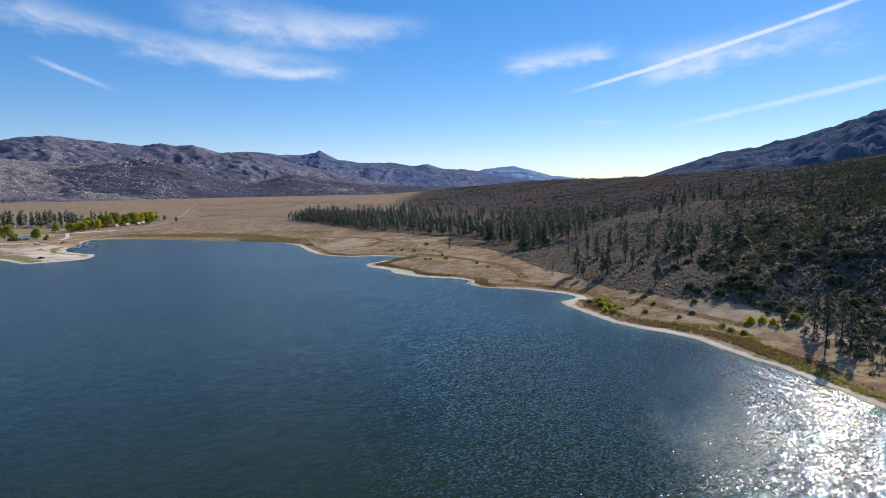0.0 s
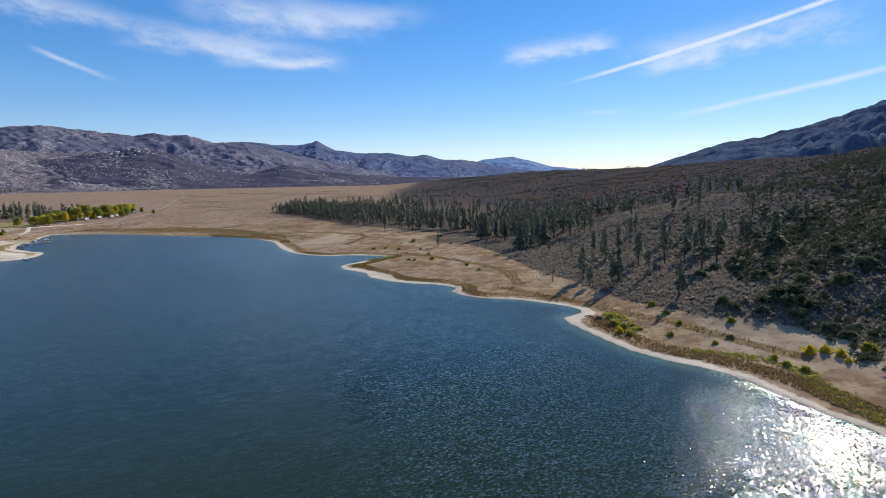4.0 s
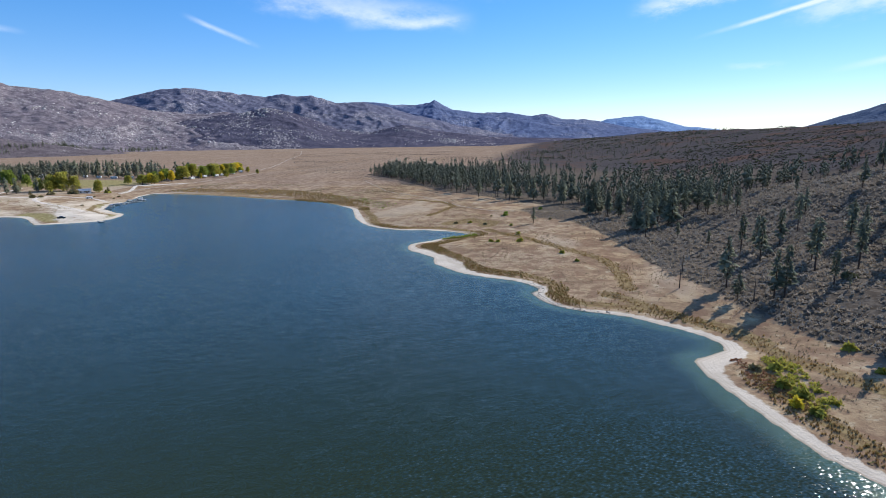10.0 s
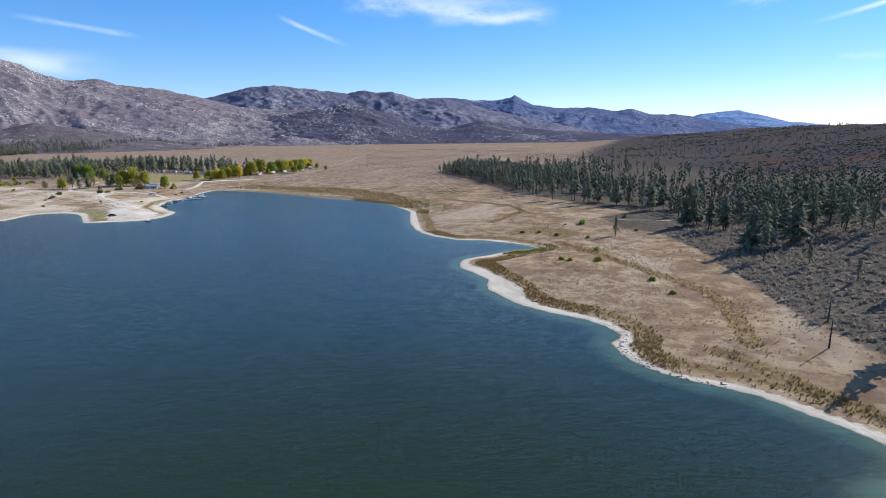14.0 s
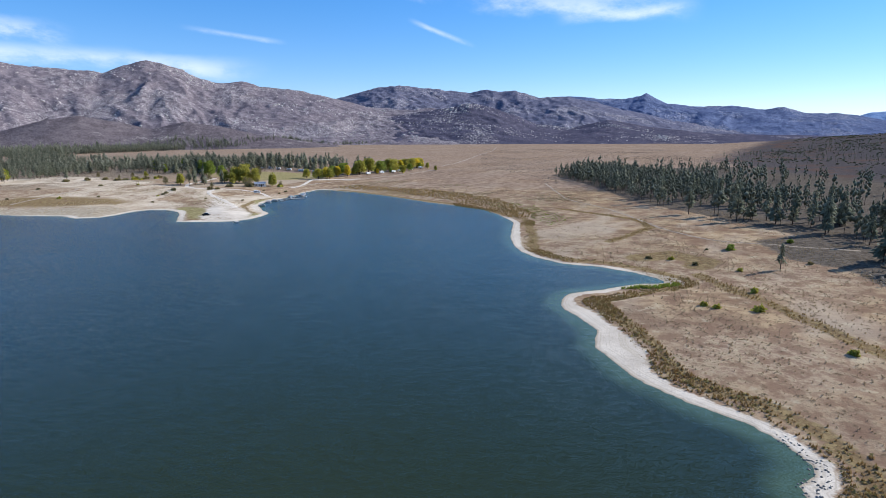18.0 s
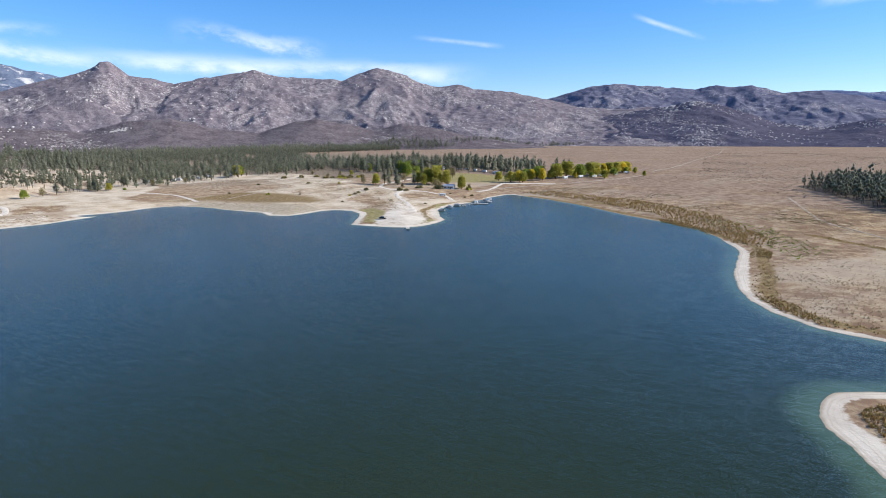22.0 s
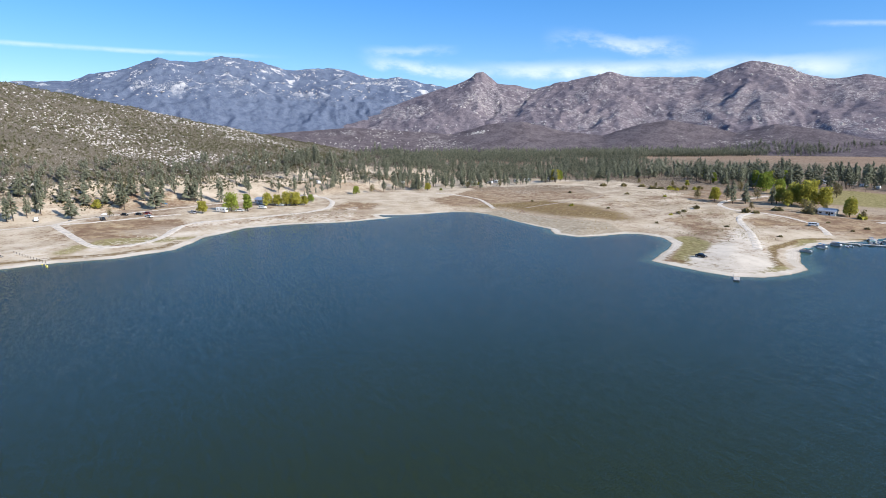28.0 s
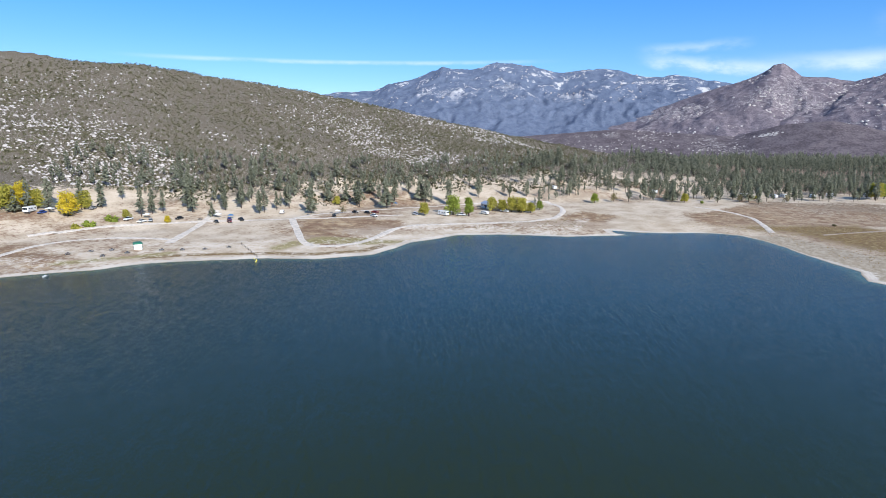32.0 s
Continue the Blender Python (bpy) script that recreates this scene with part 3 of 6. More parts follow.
for strip, width in (([(-319, 143), (-329, 160)], 6), ([(-334, 167), (-341, 176)], 2.5), ([(-300, 136), (-310, 137)], 3), ([(-242, 84), (-254, 92), (-273, 104)], 1.6), ([(-330, 407), (-316, 405), (-300, 395), (-286, 387)], 4.5),
                     ([(-279, 388), (-272, 394)], 1.5), ([(-263, 400), (-269, 414)], 2.5), ([(-304, 447), (-322, 462)], 3.0)):
    lawn = np.maximum(lawn, 0.66 * near_line(strip, width, 5))
store(ground_mesh, "lawn", lawn)
tagged(new("ground", ground_mesh), "dry tan valley floor with sandy lake shores and scrub hillsides", "ground", kind="structure")

wx, wy = np.meshgrid(np.linspace(-450, 140, 150), np.linspace(-260, 570, 190))
wd = shore_distance(wx, wy)
water_mesh = mesh_of("water", np.stack([wx, wy, 0 * wx], -1).reshape(-1, 3), sheet_faces(*wx.shape), WATER, True)
store(water_mesh, "shallow", np.clip(1 + (wd + 1) / 9, 0, 1))
tagged(new("water", water_mesh), "dark blue-green lake with small wind ripples", "lake", kind="structure")


SLOPES = {}


def smoothed(values, reach):
    """Running mean over that many neighbours to either side."""
    padded = np.pad(values, reach, mode="edge")
    return np.convolve(padded, np.ones(2 * reach + 1) / (2 * reach + 1), "valid")


def mountain(name, label, skyline, front, back, mat, rough=1.0, seed=0, step=0.15, power=1.25, rows=62):
    """A range round the valley: skyline rows are azimuth, distance and height of the crest, seen from the middle of the lake."""
    az, dist, high = (np.array(c, float) for c in zip(*skyline))
    a = np.arange(az[0], az[-1] + step, step)
    crest, radius = np.interp(a, az, high), np.interp(a, az, dist)
    # small peaks stand on the crest only; the flanks follow the broad form
    broad = smoothed(smoothed(crest, int(1.6 / step)), int(1.6 / step))
    edge = np.clip(np.minimum(a - a[0], a[-1] - a) / 1.5, 0, 1)
    u = np.concatenate([-np.linspace(1, 0, rows) ** 1.15, np.linspace(0, 1, 12)[1:]])
    A, U = np.meshgrid(a, u)
    R = radius[None] + np.where(U < 0, U * front, U * back) + 60 * soft_noise(A * 30, U * 0, 420, seed)
    X, Y = -50 + R * np.sin(np.radians(A)), 150 + R * np.cos(np.radians(A))
    body = np.clip(1 - np.abs(U), 0, 1) ** power
    flank = np.sin(np.pi * np.clip(1 - np.abs(U), 0, 1)) ** 0.8
    warp_x, warp_y = X + 70 * soft_noise(X, Y, 260, seed + 1), Y + 70 * soft_noise(X, Y, 260, seed + 2)
    spur = 0
    for k, (size, weight) in enumerate(((620, 0.42), (290, 0.34), (130, 0.30), (60, 0.22), (30, 0.12))):
        spur = spur + weight * (1 - 2 * np.abs(soft_noise(warp_x, warp_y, size, seed + 3 + k)))
    # gullies that run down the slope
    across = np.radians(A) * radius[None] + 45 * soft_noise(X, Y, 170, seed + 8)
    for k, (size, weight) in enumerate(((150, 0.12), (64, 0.10))):
        spur = spur + weight * (1 - 2.2 * np.abs(soft_noise(across, U * front * 0.22, size, seed + 20 + k)))
    Z = broad[None] * (body + rough * 0.19 * flank * spur) + (crest - broad)[None] * np.exp(-(U / 0.17) ** 2)
    Z = Z + rough * 0.024 * crest[None] * layered(X, Y, 55, 3, seed + 11, 0.65) * np.clip(1.5 * (1 - np.abs(U)), 0, 1) - 6
    Z = np.where(np.abs(U) > 0.995, -12, Z) * edge[None] - 12 * (1 - edge[None])
    points, quads = np.stack([X, Y, Z], -1).reshape(-1, 3), sheet_faces(*A.shape)[:, ::-1]
    SLOPES[name] = (points, quads)
    me = mesh_of(name, points, quads, mat, True)
    return tagged(new(name, me), label, "mountain", kind="structure")


# the ridge's blue is distance haze put into its base colour
HAZE_BLUE_SCRUB = mountain_material("hazed_far_forest", (0.084, 0.106, 0.182), (0.136, 0.160, 0.246), (0.40, 0.40, 0.45), 0.27, 2.0)
# paler blue still: more haze in the base colour of the farthest mountain
HAZE_FAR_BLUE = mountain_material("hazed_farthest_slope", (0.21, 0.30, 0.46), (0.25, 0.34, 0.50), (0.26, 0.33, 0.44), 0.2, 0.5)
# granite scrub pushed towards mauve-blue, so haze is part of its colour
HAZED_MIDDLE_SCRUB = mountain_material("hazed_granite_slope", (0.100, 0.100, 0.138), (0.162, 0.156, 0.198), (0.46, 0.42, 0.42), 0.27, 2.2)
GREY_SCRUB = mountain_material("dry_granite_slope", (0.128, 0.106, 0.119), (0.215, 0.180, 0.186), (0.50, 0.45, 0.43), 0.30, 2.4)
# dark chaparral with a blue haze tint in the base colour
HAZED_DARK_SCRUB = mountain_material("hazed_dark_chaparral", (0.072, 0.066, 0.092), (0.104, 0.094, 0.120), (0.50, 0.45, 0.43), 0.22, 1.6)
MOUND_SCRUB = mountain_material("scrub_mound", (0.098, 0.080, 0.085), (0.158, 0.130, 0.130), (0.46, 0.41, 0.38), 0.20, 1.6)
# white granite over scrub whose blue is distance haze in the colour
HAZED_PALE_ROCK = mountain_material("hazed_white_granite", (0.100, 0.124, 0.178), (0.140, 0.164, 0.218), (0.64, 0.62, 0.60), 0.22, 1.7, 285)
# forest slope with the blue of distant air mixed into its base colour
HAZED_FOREST_SCRUB = mountain_material("hazed_forest_slope", (0.075, 0.098, 0.148), (0.120, 0.142, 0.190), (0.2, 0.20, 0.22), 0.1, 0.8)

mountain("mountain_far_blue", "hazy blue mountain on the horizon", [(0, 4500, 60), (3, 4500, 120), (5.3, 4555, 183), (7.9, 4558, 200), (10, 4560, 163), (12, 4563, 115), (14.5, 4565, 96), (16.8, 4570, 71), (22, 4570, 55), (30, 4570, 50)], 900, 120, HAZE_FAR_BLUE, 0.7, 5)
mountain("mountain_long_ridge", "long forested ridge tinted blue-grey with haze", [(-30, 4140, 120), (-24, 4140, 250), (-18.9, 4142, 307), (-15.7, 4142, 287), (-13.2, 4143, 285), (-12, 4143, 318), (-11, 4143, 275), (-10.1, 4144, 250), (-7.7, 4145, 222), (-4.8, 4146, 226), (-2.2, 4147, 195), (-0.8, 4149, 212), (0.8, 4150, 175), (3.6, 4153, 165), (7, 4160, 110), (12, 4180, 70), (18, 4200, 45), (26, 4200, 30)], 1250, 200, HAZE_BLUE_SCRUB, 0.6, 11, 0.12)
mountain("mountain_middle", "grey rounded mountain with rocky outcrops", [(-52, 3440, 110), (-46, 3440, 190), (-40.7, 3445, 272), (-38.1, 3447, 318), (-35.5, 3449, 337), (-31.8, 3452, 317), (-28.6, 3455, 292), (-26.9, 3457, 312), (-25.5, 3458, 300), (-24.1, 3459, 306), (-21.9, 3462, 266), (-19, 3465, 265), (-16.2, 3468, 230), (-13.9, 3470, 190), (-9, 3470, 120), (-2, 3470, 60), (8, 3470, 30)], 1000, 200, HAZED_MIDDLE_SCRUB, 0.62, 23, 0.12)
mountain("mountain_broad_peak", "broad dry granite mountain with a domed peak", [(-86, 2880, 180), (-77.2, 2892, 285), (-73.6, 2898, 320), (-71, 2900, 345), (-69.7, 2904, 356), (-68, 2905, 340), (-66.8, 2905, 332), (-64.3, 2895, 326), (-61.6, 2885, 322), (-60.2, 2880, 350), (-58.2, 2882, 381), (-56.8, 2884, 370), (-55.3, 2886, 350), (-53.8, 2888, 312), (-51.8, 2890, 293), (-50.2, 2892, 303), (-48.6, 2895, 277), (-45.9, 2898, 269), (-42.1, 2903, 233), (-38.7, 2907, 190), (-35.4, 2912, 172), (-32, 2916, 182), (-29, 2916, 150), (-25, 2916, 90), (-21, 2916, 30)], 950, 200, GREY_SCRUB, 0.5, 37, 0.13, 1.25, 76)
mountain("mountain_crag", "dry granite mountain with a sharp rocky crag", [(-104, 2860, 60), (-97, 2860, 130), (-90.2, 2871, 215), (-87.4, 2877, 268), (-84.6, 2884, 307), (-83, 2887, 338), (-82.3, 2889, 368), (-81.6, 2890, 372), (-80.2, 2894, 322), (-78, 2898, 306), (-76.4, 2902, 286), (-73, 2905, 240), (-68, 2905, 160)], 900, 200, GREY_SCRUB, 0.55, 41, 0.13, 1.25, 76)
mountain("mountain_white_granite", "high mountain streaked with white granite cliffs", [(-140, 3440, 120), (-131, 3440, 240), (-122.7, 3453, 317), (-118.9, 3462, 333), (-117.4, 3465, 367), (-114.5, 3472, 412), (-112, 3478, 470), (-110.4, 3482, 455), (-108.9, 3486, 460), (-106.8, 3491, 496), (-104.7, 3496, 490), (-102.5, 3502, 470), (-100.9, 3506, 440), (-99.6, 3510, 448), (-98.1, 3513, 466), (-95.4, 3519, 455), (-93.6, 3523, 420), (-92.6, 3526, 404), (-90.4, 3532, 415), (-88.2, 3537, 387), (-86, 3542, 360), (-80, 3550, 280), (-74, 3550, 200)], 1300, 200, HAZED_PALE_ROCK, 0.5, 53, 0.14, 1.25, 76)
mountain("mountain_boulder_hill", "dark hill topped with pale granite boulders", [(-47, 2600, 40), (-40.2, 2625, 93), (-37.6, 2627, 117), (-34.9, 2629, 142), (-31.7, 2632, 167), (-30, 2634, 175), (-28.3, 2635, 192), (-26.1, 2637, 176), (-23.9, 2640, 141), (-21.6, 2642, 98), (-18.2, 2645, 80), (-14.7, 2649, 114), (-11.3, 2653, 84), (-5.7, 2659, 52), (4.8, 2672, 42), (11.7, 2680, 40), (20, 2690, 36)], 650, 250, HAZED_DARK_SCRUB, 0.5, 61, 0.13)
mountain("mountain_shady", "tall forested mountain lying in its own shade, tinted blue with haze", [(16, 2570, 20), (19, 2575, 45), (21.8, 2577, 75), (25.2, 2583, 121), (27.2, 2587, 152), (29.1, 2591, 176), (31.4, 2595, 187), (34.5, 2602, 222), (37.7, 2609, 260), (41, 2616, 308), (48, 2630, 360), (60, 2640, 380), (75, 2640, 300), (90, 2640, 200)], 1300, 300, HAZED_FOREST_SCRUB, 1.0, 71)
MOUNDS = [(-112, 1500, 10), (-102, 1505, 60), (-93, 1514, 79), (-89.3, 1520, 72), (-85.1, 1527, 66), (-83, 1531, 62), (-79.7, 1536, 87), (-76.2, 1542, 95), (-72.3, 1549, 70), (-68.6, 1555, 60), (-65.3, 1560, 88), (-63.1, 1564, 96), (-59.8, 1570, 81), (-57.6, 1573, 66), (-54.8, 1578, 86), (-51.4, 1583, 72), (-48.7, 1588, 54), (-45.9, 1592, 42), (-40, 1600, 14), (-36, 1600, 2)]
mountain("mountain_round_mounds", "low rounded dark scrub mounds in front of the range", [(a, 1.2 * r, h + 0.2 * max(h - 47, 0)) for a, r, h in MOUNDS], 330, 420, MOUND_SCRUB, 0.22, 83)


# ---- plants ----
rng = np.random.default_rng(7)


def part(name, me, parent, label=""):
    ob = new(name, me)
    ob.parent = parent
    return tagged(ob, label) if label else ob


def cone_verts(points, radii, sides=6):
    """A bent tapering stem through the points: its vertices and faces."""
    v, f = [], []
    for (x, y, z), r in zip(points, radii):
        for k in range(sides):
            a = 2 * math.pi * k / sides
            v.append((x + r * math.cos(a), y + r * math.sin(a), z))
    for i in range(len(points) - 1):
        for k in range(sides):
            a, b = i * sides + k, i * sides + (k + 1) % sides
            f.append((a, b, b + sides, a + sides))
    return v, f


def pine_parts(g, sprays, low, wide):
    """Trunk and crown of a pine of height 1: whorls of drooping sprays, with gaps."""
    lean = g.normal(0, 0.012, 2)
    heights = np.linspace(0, 0.97, 5)
    trunk = cone_verts([(lean[0] * h, lean[1] * h, h) for h in heights], [0.018, 0.014, 0.011, 0.007, 0.002], 6)
    v, f = [], []
    side = g.uniform(0, 6.28)
    for k in range(sprays):
        t = low + (1 - low) * (k / sprays) ** 0.9
        reach = wide * (1.03 - t) ** 0.55 * (0.35 + 0.85 * g.random()) * (0.75 + 0.25 * math.sin(9 * t + side)) * min(1, 0.4 + (t - low) * 5)
        a = g.uniform(0, 2 * math.pi)
        ca, sa = math.cos(a), math.sin(a)
        inner, w, droop = reach * g.uniform(0.05, 0.4), reach * g.uniform(0.14, 0.24) + 0.006, reach * g.uniform(-0.1, 0.45)
        x0, y0 = lean[0] * t, lean[1] * t
        mid = 0.62 * reach
        n = len(v)
        v += [(x0 + ca * inner, y0 + sa * inner, t + 0.012), (x0 + ca * mid - sa * w, y0 + sa * mid + ca * w, t - droop * 0.5 + g.normal(0, 0.008)),
              (x0 + ca * reach, y0 + sa * reach, t - droop + g.uniform(0, 0.03)), (x0 + ca * mid + sa * w, y0 + sa * mid - ca * w, t - droop * 0.5 + g.normal(0, 0.008)),
              (x0 + ca * mid * 0.8, y0 + sa * mid * 0.8, t + 0.028 + g.uniform(0, 0.02))]
        f += [(n, n + 1, n + 4), (n + 1, n + 2, n + 4), (n + 2, n + 3, n + 4), (n + 3, n, n + 4)]
    return trunk, (np.array(v), np.array(f))


def leafy_parts(g, lobes, leaves, slender=False):
    """Trunk with limbs, and a crown of many small leaf clumps, for a broadleaf tree of height 1."""
    v, f = cone_verts([(0, 0, 0), (0.01, 0, 0.2), (0, 0.01, 0.45), (0.01, 0, 0.8)], [0.028, 0.022, 0.015, 0.004], 7)
    cv, cf = [], []
    for k in range(lobes):
        a, t = 2.4 * k + g.uniform(-0.4, 0.4), 0.24 + 0.6 * k / lobes
        r = (0.13 if slender else 0.30) * g.uniform(0.5, 1.1) * (1.2 - t)
        c = np.array([math.cos(a) * r, math.sin(a) * r, t + 0.03])
        n = len(v)
        lv, lf = cone_verts([(0, 0, t - 0.14), tuple(c * (0.6, 0.6, 1) - (0, 0, 0.05)), tuple(c)], [0.010, 0.006, 0.002], 4)
        v += lv
        f += [tuple(i + n for i in q) for q in lf]
        size = np.array([0.155, 0.155, 0.15]) * g.uniform(0.75, 1.25) * (0.75 if slender else 1.15)
        for _ in range(leaves):
            d = g.normal(0, 1, 3)
            d /= np.linalg.norm(d)
            p = c + d * size * g.uniform(0.6, 1.08)
            s = g.uniform(0.018, 0.038)
            u, w = g.normal(0, 1, 3), g.normal(0, 1, 3)
            n = len(cv)
            cv += [p + u * s, p + w * s, p - (u + w) * s * 0.6]
            cf.append((n, n + 1, n + 2))
    return (v, f), (np.array(cv), np.array(cf))


def bush_parts(g, leaves, squat=0.7):
    """A shrub of width 1: twiggy clumps in an uneven mound."""
    v, f = [], []
    lobes = [(g.uniform(-0.25, 0.25), g.uniform(-0.25, 0.25), g.uniform(0.6, 1.0)) for _ in range(4)]
    for k in range(leaves):
        lx, ly, ls = lobes[k % 4]
        d = g.normal(0, 1, 3)
        d /= np.linalg.norm(d)
        d[2] = abs(d[2])
        p = np.array([lx, ly, 0]) + d * (0.32 * ls, 0.32 * ls, squat * 0.75 * ls) * g.uniform(0.6, 1.0)
        u, w = g.normal(0, 1, 3) * 0.13, g.normal(0, 1, 3) * 0.13
        n = len(v)
        v += [p + u, p + w, p - (u + w) * 0.6]
        f.append((n, n + 1, n + 2))
    return np.array(v), np.array(f)


def many(unit, x, y, z, size, g, sink=0.0, tilt=0.0):
    """Copies of a unit plant set out over the ground, as one big array of vertices and faces."""
    v, f = unit
    n = len(x)
    turn = g.uniform(0, 2 * math.pi, n)
    c, s = np.cos(turn)[:, None], np.sin(turn)[:, None]
    k, wide = size[:, None], (size * g.uniform(0.8, 1.2, n))[:, None]
    V = np.stack([(v[:, 0] * c - v[:, 1] * s) * wide + x[:, None], (v[:, 0] * s + v[:, 1] * c) * wide + y[:, None], v[:, 2] * k + (z - sink * size)[:, None]], -1)
    F = f[None] + (np.arange(n) * len(v))[:, None, None]
    return V.reshape(-1, 3), F.reshape(-1, f.shape[1])


def joined(pieces):
    v, f, n = [], [], 0
    for V, F in pieces:
        v.append(V)
        f.append(F + n)
        n += len(V)
    return np.concatenate(v), np.concatenate(f)


def scatter(polygon, count, g, keep=None):
    """Random places inside a polygon, on dry land."""
    xs, ys = [p[0] for p in polygon], [p[1] for p in polygon]
    out_x, out_y = np.zeros(0), np.zeros(0)
    while len(out_x) < count:
        x, y = g.uniform(min(xs), max(xs), 4000), g.uniform(min(ys), max(ys), 4000)
        ok = inside(x, y, polygon)
        x, y = x[ok], y[ok]
        if keep is not None:
            ok = keep(x, y)
            x, y = x[ok], y[ok]
        out_x, out_y = np.concatenate([out_x, x]), np.concatenate([out_y, y])
    return out_x[:count], out_y[:count]


def stuff(name, label, category, pieces, mat):
    v, f = joined(pieces)
    return tagged(new(name, mesh_of(name, v, f, mat)), label, category, kind="stuff")


def pine_kind(seed, sprays, low, wide, needles=NEEDLES):
    trunk, crown = pine_parts(np.random.default_rng(seed), sprays, low, wide)
    return mesh_of("pine_trunk", *trunk, BARK, True), mesh_of("pine_crown", *crown, needles)


def clumped_pine(g, clumps, low, wide):
    """Crown of a distant pine of height 1: uneven dense clumps set round the stem, wider below."""
    v, f = [], []
    corners = np.array([(1, 0, 0), (0, 1, 0), (-1, 0, 0), (0, -1, 0), (0, 0, 1), (0, 0, -1)], float)
    sides = np.array([(0, 1, 4), (1, 2, 4), (2, 3, 4), (3, 0, 4), (1, 0, 5), (2, 1, 5), (3, 2, 5), (0, 3, 5)])
    for k in range(clumps):
        rise = k / (clumps - 1)
        t = low + (0.96 - low) * rise
        reach = wide * (1.03 - rise) ** 0.5 * min(1, 0.55 + 2.2 * rise) * g.uniform(0.6, 1.25)
        a = 2.4 * k + g.uniform(-0.6, 0.6)
        off = reach * g.uniform(0.35, 0.75)
        size = np.array([reach * g.uniform(0.42, 0.7), reach * g.uniform(0.35, 0.6), (0.95 - low) / clumps * g.uniform(0.9, 1.5) + 0.015])
        turn = g.uniform(0, 3.14)
        c, s = math.cos(turn), math.sin(turn)
        p = corners * size * g.uniform(0.7, 1.25, (6, 1))
        p = np.stack([p[:, 0] * c - p[:, 1] * s + off * math.cos(a), p[:, 0] * s + p[:, 1] * c + off * math.sin(a), p[:, 2] + t], -1)
        f.append(sides + 6 * k)
        v.append(p)
    return np.concatenate(v), np.concatenate(f)


PINE_KINDS = [pine_kind(s, n, low, w) for s, n, low, w in ((1, 190, 0.12, 0.34), (2, 150, 0.22, 0.32), (3, 210, 0.10, 0.40), (4, 125, 0.32, 0.33), (5, 170, 0.18, 0.30))]
FAR_PINES = [clumped_pine(np.random.default_rng(20 + k), 9, 0.24 + 0.04 * k, 0.22) for k in range(4)]
MID_PINES = [clumped_pine(np.random.default_rng(40 + k), 15, 0.22 + 0.05 * k, 0.25) for k in range(4)]
FAR_TRUNK = (np.array(cone_verts([(0, 0, 0), (0, 0, 0.5)], [0.013, 0.008], 3)[0]), np.array([(0, 1, 4), (0, 4, 3), (1, 2, 5), (1, 5, 4), (2, 0, 3), (2, 3, 5)]))


def pine(x, y, height, kind, label, turn=0.0, group="pines"):
    top = new("pine_tree")
    z = float(land(np.array([x]), np.array([y]))[0])
    trunk, crown = PINE_KINDS[kind % len(PINE_KINDS)]
    part("trunk", trunk, top)
    part("crown", crown, top)
    top.matrix_world = pose(x, y, z - 0.15, 0, 0, turn) @ Matrix.Diagonal((height, height, height, 1))
    return tagged(top, label, "tree", group)


def wood(name, label, polygon, count, low, high, seed, keep=None, units=FAR_PINES, lie=None):
    """A far wood, in one piece."""
    g = np.random.default_rng(seed)
    x, y = scatter(polygon, count, g, keep)
    z, size = (land(x, y) if lie is None else lie(x, y)), g.uniform(low, high, count) * g.uniform(0.45, 1.2, count)
    crowns = [many(units[k], x[k::4], y[k::4], z[k::4], size[k::4], g) for k in range(4)]
    stuff(name, label, "trees", crowns, NEEDLES_FAR)
    stuff(name + "_trunks", "bare brown pine trunks", "trunks", [many(FAR_TRUNK, x, y, z, size, g)], BARK)


EAST_WOOD = [(-217, 759), (-136, 654), (-80, 566), (-30, 518), (15, 500), (45, 452), (80, 440), (160, 455), (215, 520), (150, 640), (40, 800), (-60, 930), (-165, 900)]
WEST_WOOD = [(-560, 190), (-590, 260), (-640, 365), (-700, 440), (-745, 540), (-800, 620), (-870, 665), (-960, 700), (-1100, 690), (-1200, 650), (-1230, 600), (-1230, 380), (-1050, 230), (-800, 210)]


def east_gaps(x, y):
    edge = line_distance(x, y, EAST_WOOD[:6])[0]
    thick = np.clip(1.25 - edge / 110, 0.16, 1)
    return rng.random(len(x)) < thick * np.clip(0.75 + 0.8 * soft_noise(x, y, 45, 91), 0.06, 1)


def west_gaps(x, y):
    return rng.random(len(x)) < np.clip(0.3 + 1.3 * soft_noise(x, y, 38, 92) + 0.4 * soft_noise(x, y, 110, 94), 0.03, 1)


wood("pine_wood_east", "dense dark green pine wood beside the meadow", EAST_WOOD, 1500, 9, 16, 101, east_gaps)
wood("pine_wood_west", "wide belt of dark pines across the valley", WEST_WOOD, 2700, 8, 14.5, 102, west_gaps)
wood("pine_wood_north", "far band of pines along the plain", [(60, 1120), (-120, 1200), (-100, 1500), (150, 1900), (500, 1900), (330, 1200)], 700, 5, 9, 104)


from mathutils.bvhtree import BVHTree

# the belt climbs the lower flanks of the round mounds
MOUND_TREE = BVHTree.FromPolygons(SLOPES["mountain_round_mounds"][0].tolist(), SLOPES["mountain_round_mounds"][1].tolist())


def mound_height(x, y):
    low = land(x, y)
    up = [MOUND_TREE.ray_cast(Vector((a, b, 400)), Vector((0, 0, -1)))[0] for a, b in zip(x, y)]
    return np.array([max(z, h.z if h is not None else -50) for z, h in zip(low, up)])


